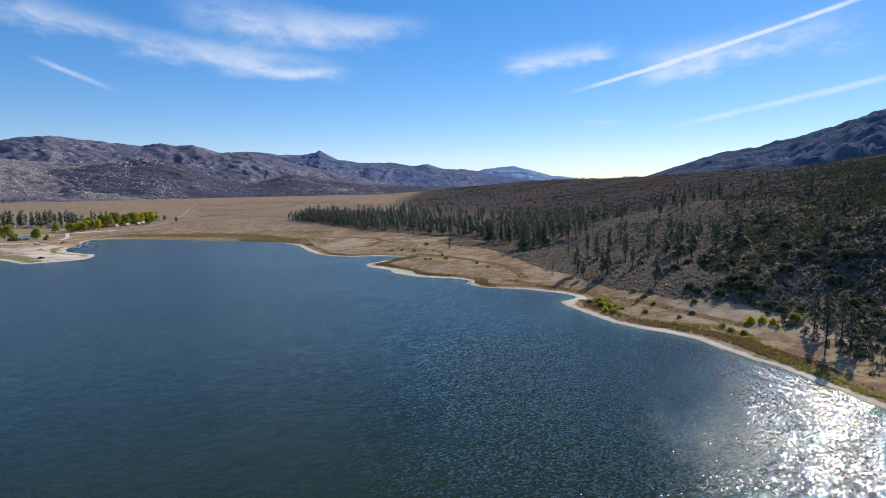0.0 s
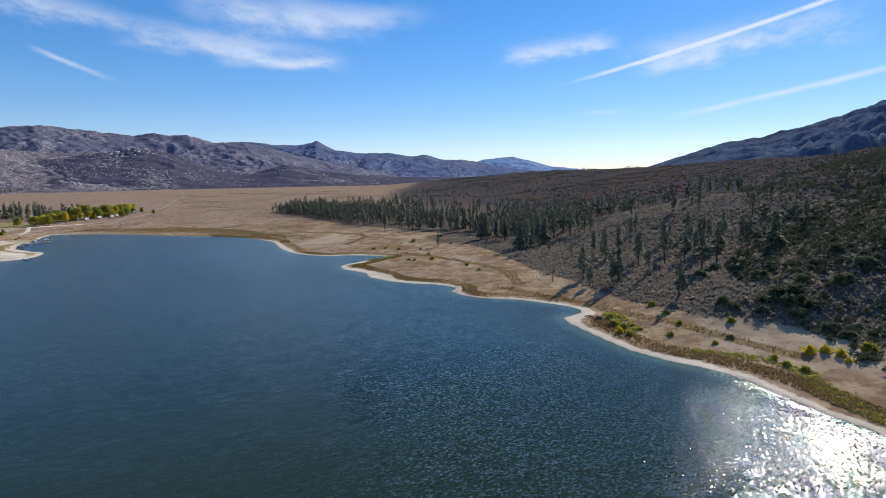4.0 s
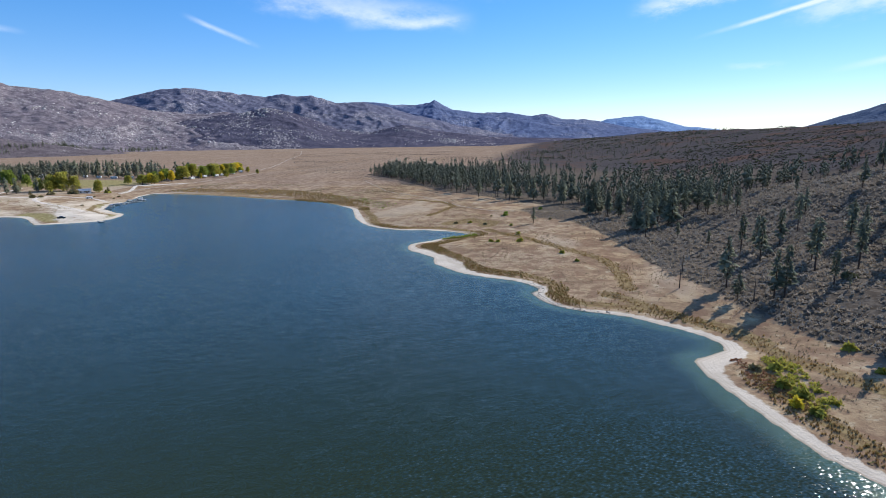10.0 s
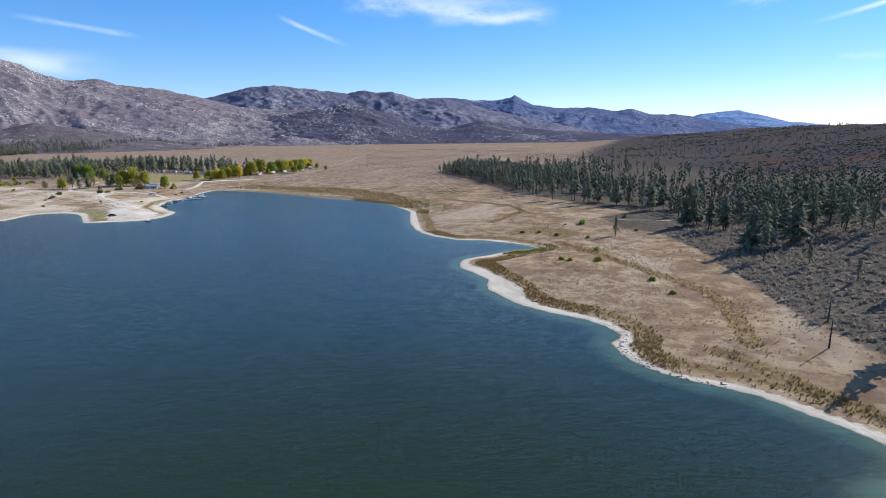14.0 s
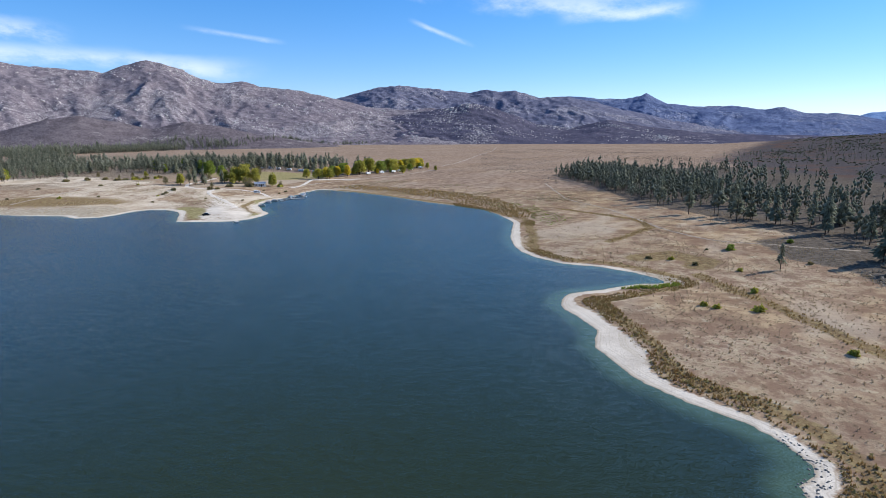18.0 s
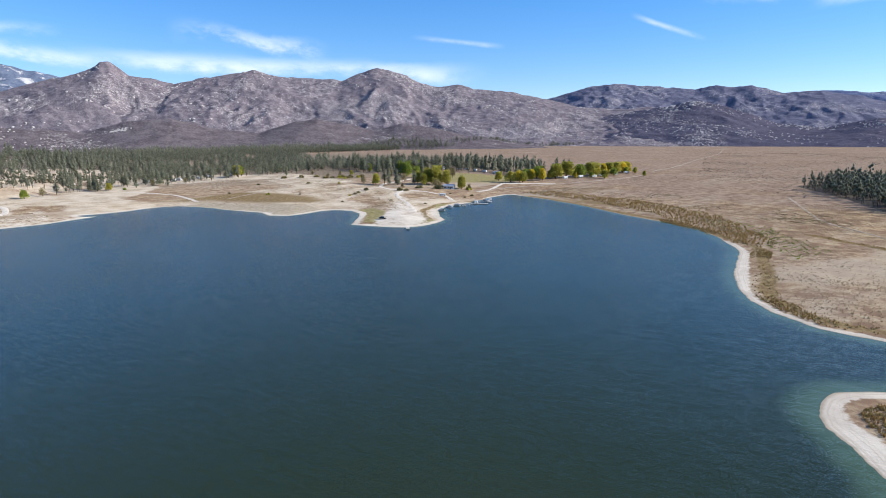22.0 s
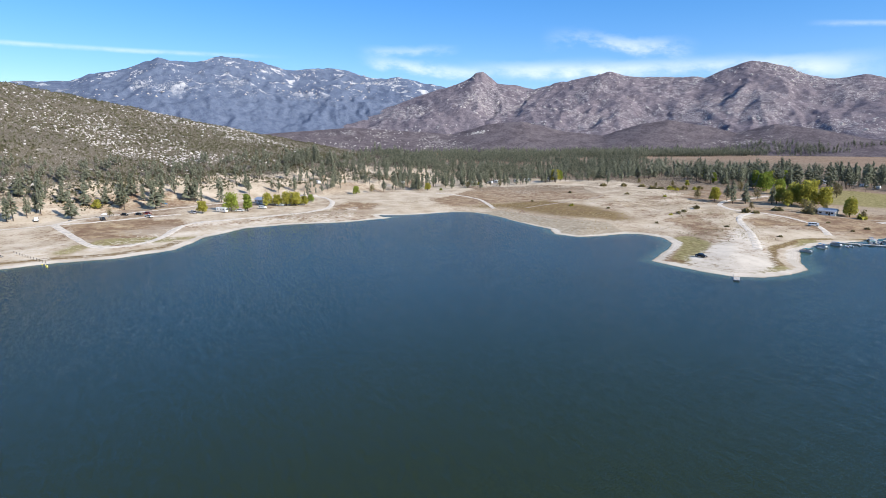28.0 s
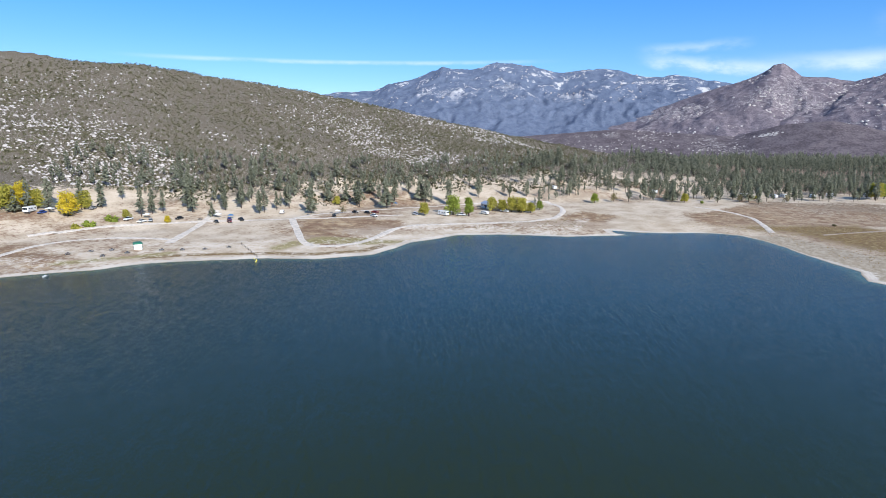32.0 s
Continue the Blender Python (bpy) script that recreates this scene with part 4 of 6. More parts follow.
# a dry field lies open below the mounds
DRY_FIELD = [(-1000, 690), (-1250, 740), (-1300, 800), (-1330, 1000), (-1340, 1400), (-1100, 1500), (-850, 900)]


def on_flank(x, y):
    return (mound_height(x, y) < 33) & ~inside(x, y, DRY_FIELD) & (rng.random(len(x)) < np.clip(0.7 + 0.7 * soft_noise(x, y, 80, 93), 0.15, 1))


TINY_PINES = [clumped_pine(np.random.default_rng(60 + k), 6, 0.14 + 0.05 * k, 0.21) for k in range(4)]
wood("pine_wood_mounds", "dense dark belt of pines below the scrub mounds", [(-1200, 380), (-1240, 620), (-1190, 780), (-1150, 960), (-1180, 1150), (-1230, 1300), (-1330, 1280), (-1460, 1050), (-1520, 800), (-1500, 500), (-1420, 300), (-1250, 260)], 2600, 12, 19, 111, on_flank, TINY_PINES, mound_height)

wood("pine_wood_valley", "distant dark line of pines along the foot of the mountains", [(-1290, 780), (-1345, 1000), (-1360, 1250), (-1400, 1500), (-1330, 1850), (-1150, 2300), (-1250, 2400), (-1480, 1950), (-1560, 1500), (-1530, 1200), (-1480, 1000), (-1440, 780)], 1900, 11, 17, 103, on_flank, TINY_PINES, mound_height)

# single pines that stand apart: x, y, height
SLOPE_PINES = [(69, 281, 16), (69, 270, 9), (78, 269, 14), (81, 270, 15), (98, 295, 17), (95, 275, 11), (98, 273, 4), (110, 295, 16), (88, 313, 15),
               (100, 331, 14), (86, 328, 14), (120, 297, 16), (92, 237, 15), (122, 291, 14), (129, 299, 19), (98, 408, 11), (66, 401, 15), (77, 338, 7),
               (69, 357, 8), (115, 168, 14), (109, 154, 16), (117, 159, 14), (114, 151, 12), (115, 269, 17), (134, 270, 18)]
WOOD_EDGE_PINES = [(149, 276, 17), (126, 279, 18), (55, 382, 17), (61, 387, 18), (46, 427, 15), (52, 427, 14), (39, 436, 17), (41, 441, 16), (74, 398, 18),
                   (86, 428, 18), (93, 409, 17), (101, 405, 14), (74, 448, 18), (76, 436, 19), (5, 409, 9)]
CAMP_PINES = [(-457, 495, 14), (-446, 493, 15), (-446, 502, 14), (-441, 517, 13), (-625, 643, 19), (-604, 606, 18), (-623, 554, 19), (-611, 557, 18), (-553, 657, 18),
              (-360, 74, 15), (-378, 92, 15), (-382, 71, 11), (-410, 81, 13), (-417, 97, 16), (-416, 100, 17), (-422, 116, 18), (-455, 127, 17), (-441, 111, 18),
              (-420, 87, 11), (-456, 144, 17), (-457, 122, 17), (-669, 561, 13), (-654, 576, 19), (-646, 592, 18), (-542, 569, 18), (-641, 601, 17), (-595, 583, 17)]
BANK_PINES = [(-273, 2, 11), (-278, 4, 15), (-285, 8, 16), (-288, 17, 9), (-298, 12, 16), (-306, 16, 14), (-312, 37, 15), (-319, 36, 13), (-324, 38, 12), (-335, 47, 18),
              (-336, 60, 8), (-357, 73, 13), (-321, 11, 11), (-349, -9, 9), (-349, 56, 11), (-358, 59, 13), (-370, 74, 11), (-338, 40, 18)]
GROVE_PINES = [(-611, 691, 19), (-600, 690, 17), (-588, 688, 19), (-577, 690, 18), (-565, 683, 20), (-553, 686, 19), (-541, 684, 18), (-529, 679, 20), (-518, 683, 18),
               (-504, 683, 19), (-493, 680, 18), (-483, 677, 19), (-472, 676, 17), (-462, 673, 18), (-453, 672, 17), (-445, 669, 17), (-440, 728, 16), (-470, 700, 17), (-500, 705, 18), (-540, 710, 18)]
g5 = np.random.default_rng(55)
LABELS = {"slope": "tall dark green pine standing on the sagebrush slope", "edge": "dark green pine at the edge of the meadow wood",
          "camp": "green pine shading the campground", "bank": "green pine above the sandy west bank", "grove": "tall pine in the close row behind the lawn"}


SLOPE_PINES += [(45, 426, 15), (57, 364, 14), (51, 426, 16), (73, 401, 15), (102, 393, 14), (91, 328, 13), (88, 440, 16), (92, 427, 17), (100, 438, 15), (56, 392, 14), (69, 414, 16), (102, 308, 15),
                (121, 317, 15), (132, 309, 16), (143, 291, 16), (82, 411, 14), (94, 418, 16), (112, 348, 15), (139, 314, 14), (146, 315, 16), (172, 336, 14), (198, 341, 13)]
CAMP_PINES += [(-650, 572, 15), (-709, 618, 16), (-651, 603, 15), (-648, 535, 14), (-620, 477, 13), (-600, 457, 12), (-656, 454, 15), (-553, 331, 12), (-552, 306, 12), (-556, 277, 13), (-532, 249, 12), (-523, 209, 13), (-482, 155, 12), (-437, 107, 13),
               (-406, 70, 12), (-504, 183, 12), (-544, 277, 12), (-565, 326, 13), (-613, 400, 13), (-633, 448, 13)]
WOOD_EDGE_PINES += [(28, 522, 16), (15, 513, 17), (7, 511, 15), (0, 508, 16), (-17, 506, 17), (-65, 561, 16), (-42, 522, 16), (35, 434, 15)]


def plant_pines(rows, key, kinds):
    for x, y, h in rows:
        pine(x, y, h, int(g5.choice(kinds)), LABELS[key], g5.uniform(0, 360), "pines on the " + key)


plant_pines(SLOPE_PINES, "slope", (1, 3, 3, 4))
plant_pines(WOOD_EDGE_PINES, "edge", (0, 1, 2, 4))
plant_pines(CAMP_PINES, "camp", (0, 2, 4))
plant_pines(BANK_PINES, "bank", (0, 1, 2))
plant_pines(GROVE_PINES, "grove", (0, 2))


def plant_more(polygon, count, low, high, key, kinds, keep=None):
    x, y = scatter(polygon, count, g5, keep)
    plant_pines(zip(x.tolist(), y.tolist(), g5.uniform(low, high, count).tolist()), key, kinds)


plant_more([(128, 250), (150, 300), (110, 340), (95, 390), (110, 440), (190, 470), (260, 420), (250, 250), (180, 235)], 30, 8, 16, "slope", (0, 1, 3, 4))
plant_more([(60, 400), (40, 450), (-20, 515), (-70, 570), (-125, 655), (-205, 765), (-170, 800), (-60, 640), (40, 540), (130, 460)], 42, 11, 17, "edge", (0, 1, 2, 4))
plant_more([(-345, 20), (-352, 62), (-400, 92), (-440, 112), (-470, 150), (-510, 190), (-570, 215), (-540, 165), (-480, 105), (-420, 45), (-370, -10)], 30, 8, 15, "camp", (0, 1, 2, 4))

# more trees of the west side, thinner than the far belt
wood("pine_wood_camp", "scattered pines over the campground and the foot of the rocky hill", [(-480, 195), (-560, 235), (-600, 300), (-640, 380), (-690, 440), (-760, 470), (-760, 250), (-640, 170), (-540, 150)], 700, 6, 13, 105, None, MID_PINES)
wood("pine_wood_foot", "pines along the foot of the rocky hill", [(-300, -30), (-345, 20), (-420, 70), (-500, 130), (-620, 190), (-650, 160), (-520, 80), (-430, 10), (-350, -60)], 560, 4, 11, 106, None, MID_PINES)
wood("pine_wood_front", "loose pines in front of the western belt", [(-540, 250), (-566, 320), (-590, 390), (-630, 455), (-672, 540), (-640, 600), (-560, 595), (-560, 640), (-700, 700), (-800, 600), (-720, 450), (-640, 300), (-590, 240)], 460, 7, 13, 110, None, MID_PINES)
wood("pine_wood_slope", "scattered pines high on the shady slope", [(200, 120), (240, 200), (260, 420), (190, 470), (250, 640), (420, 700), (430, 300), (380, 80)], 260, 4, 11, 107)
wood("pine_grove_point", "close pine grove behind the point", [(-630, 700), (-520, 690), (-445, 675), (-430, 730), (-560, 760), (-660, 760)], 90, 14, 19, 108)
wood("pine_grove_west", "pines beyond the picnic ground", [(-700, 470), (-640, 520), (-560, 560), (-600, 620), (-660, 660), (-780, 640), (-780, 540)], 150, 11, 18, 109)


# ---- broadleaf trees ----
def leafy_kind(seed, lobes, leaves, mat, slender=False):
    stem, crown = leafy_parts(np.random.default_rng(seed), lobes, leaves, slender)
    return mesh_of("limbs", *stem, BARK, True), mesh_of("leaf_crown", *crown, mat)


MIXED_LEAVES = leaf_material("yellow_green_leaves", (0.20, 0.20, 0.035), (0.52, 0.46, 0.09), 0.35)
DULL_LEAVES = leaf_material("dull_olive_leaves", (0.14, 0.115, 0.055), (0.30, 0.25, 0.12), 0.2)
LEAFY = {"green": [leafy_kind(201, 14, 140, GREEN_LEAVES), leafy_kind(202, 12, 130, GREEN_LEAVES, True)],
         "mixed": [leafy_kind(203, 15, 140, MIXED_LEAVES), leafy_kind(204, 14, 140, MIXED_LEAVES)],
         "yellow": [leafy_kind(205, 13, 130, YELLOW_LEAVES), leafy_kind(206, 12, 120, YELLOW_LEAVES, True)],
         "dull": [leafy_kind(207, 9, 80, DULL_LEAVES), leafy_kind(208, 8, 70, DULL_LEAVES)]}
LEAF_LABEL = {"green": "full green broadleaf tree", "mixed": "broad cottonwood turning yellow-green", "yellow": "cottonwood in bright yellow autumn leaf", "dull": "half-bare olive-brown tree"}


def leafy_tree(x, y, height, kind, where, wide=1.0):
    top = new("broadleaf_tree")
    limbs, crown = LEAFY[kind][int(g5.integers(2))]
    part("trunk", limbs, top)
    part("crown", crown, top)
    z = float(land(np.array([x]), np.array([y]))[0])
    top.matrix_world = pose(x, y, z - 0.2, 0, 0, g5.uniform(0, 360)) @ Matrix.Diagonal((height * wide, height * wide, height, 1))
    return tagged(top, LEAF_LABEL[kind] + " " + where, "tree", "broadleaf trees " + where)


for x, y, h, kind in [(-457, 486, 11, "mixed"), (-448, 525, 13, "mixed"), (-441, 531, 16, "mixed"), (-435, 538, 19, "mixed"), (-429, 533, 16, "mixed"), (-424, 541, 15, "mixed"), (-433, 523, 11, "mixed"), (-446, 540, 15, "yellow"), (-391, 533, 12, "mixed"), (-396, 536, 9, "green"), (-520, 560, 15, "green"), (-528, 567, 16, "green"), (-575, 600, 14, "mixed"), (-600, 630, 13, "green"),
                      (-382, 534, 6, "dull"), (-401, 516, 8, "dull"), (-412, 520, 8, "dull"), (-533, 565, 15, "green"), (-548, 570, 16, "green"), (-560, 588, 14, "green"), (-653, 617, 13, "green"), (-640, 570, 14, "green"),
                      (-470, 480, 8, "dull"), (-480, 500, 7, "dull"), (-466, 522, 9, "dull"), (-518, 539, 9, "dull"), (-480, 509, 8, "dull"), (-438, 545, 8, "dull"), (-417, 489, 5, "dull"), (-410, 532, 6, "dull"), (-480, 591, 12, "dull"), (-500, 560, 13, "green"), (-560, 487, 5, "dull"), (-572, 507, 6, "dull"), (-571, 520, 6, "mixed"), (-600, 487, 6, "dull"), (-600, 560, 12, "green")]:
    leafy_tree(x, y, h, kind, "on the point", 0.95)
for x, y, h, kind in [(-403, 602, 11, "mixed"), (-396, 611, 11, "mixed"), (-396, 638, 13, "yellow"), (-404, 632, 12, "yellow"), (-401, 663, 16, "mixed"), (-403, 681, 18, "mixed"), (-398, 696, 14, "green"),
                      (-398, 712, 16, "mixed"), (-400, 724, 15, "mixed"), (-398, 735, 14, "yellow"), (-402, 750, 14, "mixed"), (-403, 764, 14, "mixed"), (-410, 785, 13, "yellow"), (-419, 805, 13, "yellow"),
                      (-412, 795, 12, "mixed"), (-415, 650, 13, "green"), (-420, 660, 14, "green"), (-425, 690, 15, "green")]:
    leafy_tree(x, y, h, kind, "along the trailer park", 1.35)
for x, y, h, kind in [(-405, 151, 8, "mixed"), (-417, 164, 12, "green"), (-417, 174, 12, "green"), (-443, 179, 9, "mixed"), (-444, 185, 8, "mixed"), (-444, 191, 10, "mixed"), (-444, 197, 10, "mixed"),
                      (-447, 202, 7, "mixed"), (-464, 203, 6, "green"), (-409, 88, 6, "mixed"), (-389, 106, 5, "dull"), (-511, 229, 7, "green"), (-524, 240, 7, "dull"), (-545, 285, 7, "mixed"), (-620, 411, 13, "mixed"),
                      (-628, 418, 12, "green"), (-560, 320, 6, "dull"), (-575, 350, 6, "dull")]:
    leafy_tree(x, y, h, kind, "beside the camp road", 1.1)
for x, y, h, kind in [(-272, -2, 13, "mixed"), (-266, -6, 12, "yellow"), (-278, -1, 13, "yellow"), (-283, 2, 10, "mixed"), (-289, 16, 12, "yellow"), (-299, 13, 10, "mixed"), (-314, 53, 4, "yellow"), (-305, 35, 5, "mixed")]:
    leafy_tree(x, y, h, kind, "above the west bank", 1.1)

# ---- shrubs ----
BUSH_UNITS = [bush_parts(np.random.default_rng(300 + k), 26) for k in range(4)]
SMALL_UNITS = [bush_parts(np.random.default_rng(320 + k), 12) for k in range(4)]
BUSH_MESHES = {"yellow": mesh_of("shrub", *bush_parts(np.random.default_rng(361), 160, 0.9), YELLOW_LEAVES), "green": mesh_of("shrub", *bush_parts(np.random.default_rng(362), 140, 0.8), GREEN_LEAVES),
               "mixed": mesh_of("shrub", *bush_parts(np.random.default_rng(363), 150, 0.8), MIXED_LEAVES), "dull": mesh_of("shrub", *bush_parts(np.random.default_rng(364), 120, 0.7), DULL_LEAVES)}
BUSH_MESHES["oak"] = mesh_of("shrub", *bush_parts(np.random.default_rng(365), 260, 0.85), leaf_material("scrub_oak_leaves", (0.075, 0.080, 0.042), (0.210, 0.205, 0.110), 0.2))
BUSH_LABEL = {"oak": "large dark olive scrub oak on the slope", "yellow": "bright yellow autumn shrub in the dry grass", "green": "rounded green shrub in the dry meadow", "mixed": "yellow-green shrub in the dry meadow", "dull": "low brown shrub in the dry meadow"}


def shrub(x, y, width, kind, tall=1.0):
    ob = new("shrub", BUSH_MESHES[kind])
    z = float(land(np.array([x]), np.array([y]))[0])
    ob.matrix_world = pose(x, y, z - 0.1, 0, 0, g5.uniform(0, 360)) @ Matrix.Diagonal((width, width, width * tall, 1))
    return tagged(ob, BUSH_LABEL[kind], "shrub", "meadow shrubs")


for x, y, w, kind in [(103, 182, 3.6, "yellow"), (106, 181, 3.2, "yellow"), (108, 178, 3.2, "yellow"), (107, 174, 2.0, "yellow"), (116, 178, 4, "mixed"), (64, 212, 3.4, "mixed"), (63, 217, 3.2, "mixed"), (64, 224, 3, "mixed"), (60, 224, 2.5, "dull"),
                      (62, 209, 3, "yellow"), (65, 206, 2.8, "mixed"), (82, 235, 3.2, "mixed"), (95, 207, 2.8, "mixed"), (81, 211, 2.4, "mixed"), (75, 202, 2.4, "mixed"), (84, 194, 2.0, "mixed"), (90, 197, 2.2, "dull"),
                      (81, 221, 2.6, "mixed"), (93, 180, 2.6, "mixed"), (96, 172, 2.6, "mixed"), (94, 176, 2.4, "mixed"), (94, 206, 2, "mixed")]:
    shrub(x, y, w, kind)
for x, y, w, kind in [(-13, 434, 4.2, "green"), (-7, 402, 2.2, "mixed"), (-11, 352, 2.4, "mixed"), (-8, 350, 2.2, "mixed"), (2, 352, 3.2, "mixed"), (0, 373, 2.8, "mixed"), (7, 457, 3, "green"), (-21, 430, 1.6, "dull"), (14, 420, 2.2, "dull"),
                      (-286, 35, 5.5, "green"), (-297, 35, 6, "green"), (-281, 33, 4, "mixed"), (20, 330, 2.4, "mixed"), (26, 318, 2.0, "mixed"), (-38, 408, 2.2, "dull"), (-30, 409, 2.4, "mixed"), (-21, 406, 2.4, "dull")]:
    shrub(x, y, w, kind)


# dark oak green that also carries the shade of the backlit slope
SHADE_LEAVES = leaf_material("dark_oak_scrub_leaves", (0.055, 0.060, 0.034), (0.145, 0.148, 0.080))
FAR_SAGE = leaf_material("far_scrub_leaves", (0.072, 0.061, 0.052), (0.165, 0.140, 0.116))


def brush(name, label, category, polygon, count, low, high, units, mat, seed, keep=None, tall=1.0):
    g = np.random.default_rng(seed)
    x, y = scatter(polygon, count, g, keep)
    z, size = land(x, y), g.uniform(low, high, count)
    n = len(units)
    stuff(name, label, category, [many((u[0] * (1, 1, tall), u[1]), x[k::n], y[k::n], z[k::n], size[k::n], g, 0.05) for k, u in enumerate(units)], mat)


def on_shady(x, y):
    return inside(x + 3 * soft_noise(x, y, 9, 60), y + 3 * soft_noise(x, y, 9, 61), SAGE_LAND) & (rng.random(len(x)) < np.clip(0.75 + 0.6 * soft_noise(x, y, 24, 62), 0.15, 1))


def on_rocky(x, y):
    return (ridge(x, y, ROCKY_HILL, 1.2) > 3) & (rng.random(len(x)) < np.clip(0.7 + 0.5 * soft_noise(x, y, 35, 63), 0.4, 1))


def high_shady(x, y):
    return (ridge(x, y, SHADY_HILL, 1.2) > 13) & (rng.random(len(x)) < np.clip(0.6 + 0.7 * soft_noise(x, y, 50, 64), 0.1, 1))


brush("sagebrush", "grey-brown sagebrush covering the slope", "shrubs", [(80, 120), (70, 250), (20, 400), (60, 480), (200, 480), (230, 120)], 20000, 1.2, 2.8, SMALL_UNITS, SAGE_LEAVES, 401, on_shady)
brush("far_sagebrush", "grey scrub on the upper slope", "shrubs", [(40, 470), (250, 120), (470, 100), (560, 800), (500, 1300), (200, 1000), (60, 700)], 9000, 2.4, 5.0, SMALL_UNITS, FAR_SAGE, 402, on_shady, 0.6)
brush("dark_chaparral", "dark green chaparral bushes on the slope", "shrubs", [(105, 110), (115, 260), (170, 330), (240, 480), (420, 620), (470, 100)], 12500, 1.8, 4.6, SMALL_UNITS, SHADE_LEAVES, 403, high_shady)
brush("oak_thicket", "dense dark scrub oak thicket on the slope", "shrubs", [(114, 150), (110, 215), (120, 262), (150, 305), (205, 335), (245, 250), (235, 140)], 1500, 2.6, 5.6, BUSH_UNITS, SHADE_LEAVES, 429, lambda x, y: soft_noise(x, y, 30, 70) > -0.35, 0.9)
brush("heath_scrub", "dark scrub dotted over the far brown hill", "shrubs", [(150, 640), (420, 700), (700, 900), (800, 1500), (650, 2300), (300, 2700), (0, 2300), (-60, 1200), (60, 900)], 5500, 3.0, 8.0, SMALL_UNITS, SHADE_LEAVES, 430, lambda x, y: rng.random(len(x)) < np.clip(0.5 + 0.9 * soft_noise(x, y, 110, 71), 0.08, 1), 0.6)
brush("hill_chaparral", "olive chaparral over the rocky hill", "shrubs", [(-250, -220), (-300, -20), (-420, 60), (-560, 160), (-760, 220), (-830, 120), (-700, -60), (-500, -240)], 23000, 1.0, 3.1, SMALL_UNITS, SCRUB_LEAVES, 404, on_rocky)


def boulder_unit(seed):
    g = np.random.default_rng(seed)
    bm = bmesh.new()
    bmesh.ops.create_icosphere(bm, subdivisions=1, radius=0.5)
    for v in bm.verts:
        v.co = v.co * g.uniform(0.75, 1.25)
        v.co.z *= 0.75
    bmesh.ops.triangulate(bm, faces=bm.faces)
    bm.verts.ensure_lookup_table()
    out = np.array([v.co[:] for v in bm.verts]), np.array([[v.index for v in f.verts] for f in bm.faces])
    bm.free()
    return out


BOULDERS = [boulder_unit(500 + k) for k in range(4)]


def rocky_patches(x, y):
    return (ridge(x, y, ROCKY_HILL, 1.2) > 5) & (rng.random(len(x)) < np.clip(0.16 + 1.1 * soft_noise(x, y, 70, 65) + 0.7 * soft_noise(x, y, 20, 66), 0.02, 1) * np.clip(1.3 - ridge(x, y, ROCKY_HILL, 1.2) / 60, 0.25, 1))


brush("granite_boulders", "pale granite boulders strewn over the rocky hill", "boulders", [(-250, -220), (-310, -20), (-420, 50), (-560, 150), (-720, 160), (-760, 40), (-640, -90), (-500, -200)], 4600, 0.6, 2.6, BOULDERS, GRANITE, 405, rocky_patches, 0.9)

# ---- grasses and reeds ----
def tuft_unit(seed, blades, lean):
    g = np.random.default_rng(seed)
    v, f = [], []
    for _ in range(blades):
        a, r = g.uniform(0, 6.28), g.uniform(0, 0.3)
        x, y = r * math.cos(a), r * math.sin(a)
        b = g.uniform(0, 6.28)
        w, h = 0.10, g.uniform(0.6, 1.1)
        n = len(v)
        v += [(x - w * math.cos(b), y - w * math.sin(b), 0), (x + w * math.cos(b), y + w * math.sin(b), 0), (x + lean * g.normal(), y + lean * g.normal(), h)]
        f.append((n, n + 1, n + 2))
    return np.array(v), np.array(f)


TUFTS = [tuft_unit(600 + k, 7, 0.22) for k in range(3)]
REEDS = [tuft_unit(610 + k, 9, 0.12) for k in range(3)]


def in_reeds(x, y):
    d = shore_distance(x, y)
    w = beach_at(x, y) + 4.6 + 2.4 * soft_noise(x, y, 40, 22)
    return (np.abs(d - w) < 3.6) & (d > beach_at(x, y) + 0.4) & (rng.random(len(x)) < np.clip(0.3 + 1.1 * soft_noise(x, y, 18, 67), 0.05, 1))


def in_meadow(x, y):
    d = shore_distance(x, y)
    return (d > 7) & (ridge(x, y, SHADY_HILL, 1.2) < 8) & (rng.random(len(x)) < np.clip(0.45 + 0.8 * soft_noise(x, y, 14, 68), 0.05, 1))


EAST_MEADOW = [(110, 100), (110, 170), (90, 250), (50, 350), (60, 470), (-30, 540), (-130, 660), (-230, 560), (-130, 450), (-90, 390), (-60, 330), (40, 250), (80, 150)]
brush("dry_grass", "tufts of dry tan meadow grass", "grass", EAST_MEADOW, 14000, 0.3, 0.7, TUFTS, GRASS_BLADES, 411, in_meadow, 0.8)
brush("reeds", "brown and olive reeds behind the beach", "reeds", EAST_MEADOW + [(60, 130)], 6000, 0.3, 0.8, REEDS, REED_BLADES, 412, in_reeds)
brush("bank_scrub", "olive-brown willow scrub lining the beach", "shrubs", EAST_MEADOW + [(60, 130)], 1300, 0.6, 1.5, SMALL_UNITS, leaf_material("bank_willow_leaves", (0.16, 0.122, 0.045), (0.36, 0.292, 0.108), 0.25), 428, in_reeds, 0.8)
brush("marsh_reeds", "olive marsh plants at the head of the lake", "reeds", [(-130, 480), (-200, 530), (-270, 556), (-345, 560), (-330, 580), (-240, 575), (-170, 545), (-115, 490)], 1800, 0.8, 1.6, REEDS, REED_BLADES, 413, lambda x, y: shore_distance(x, y) > 1.5)
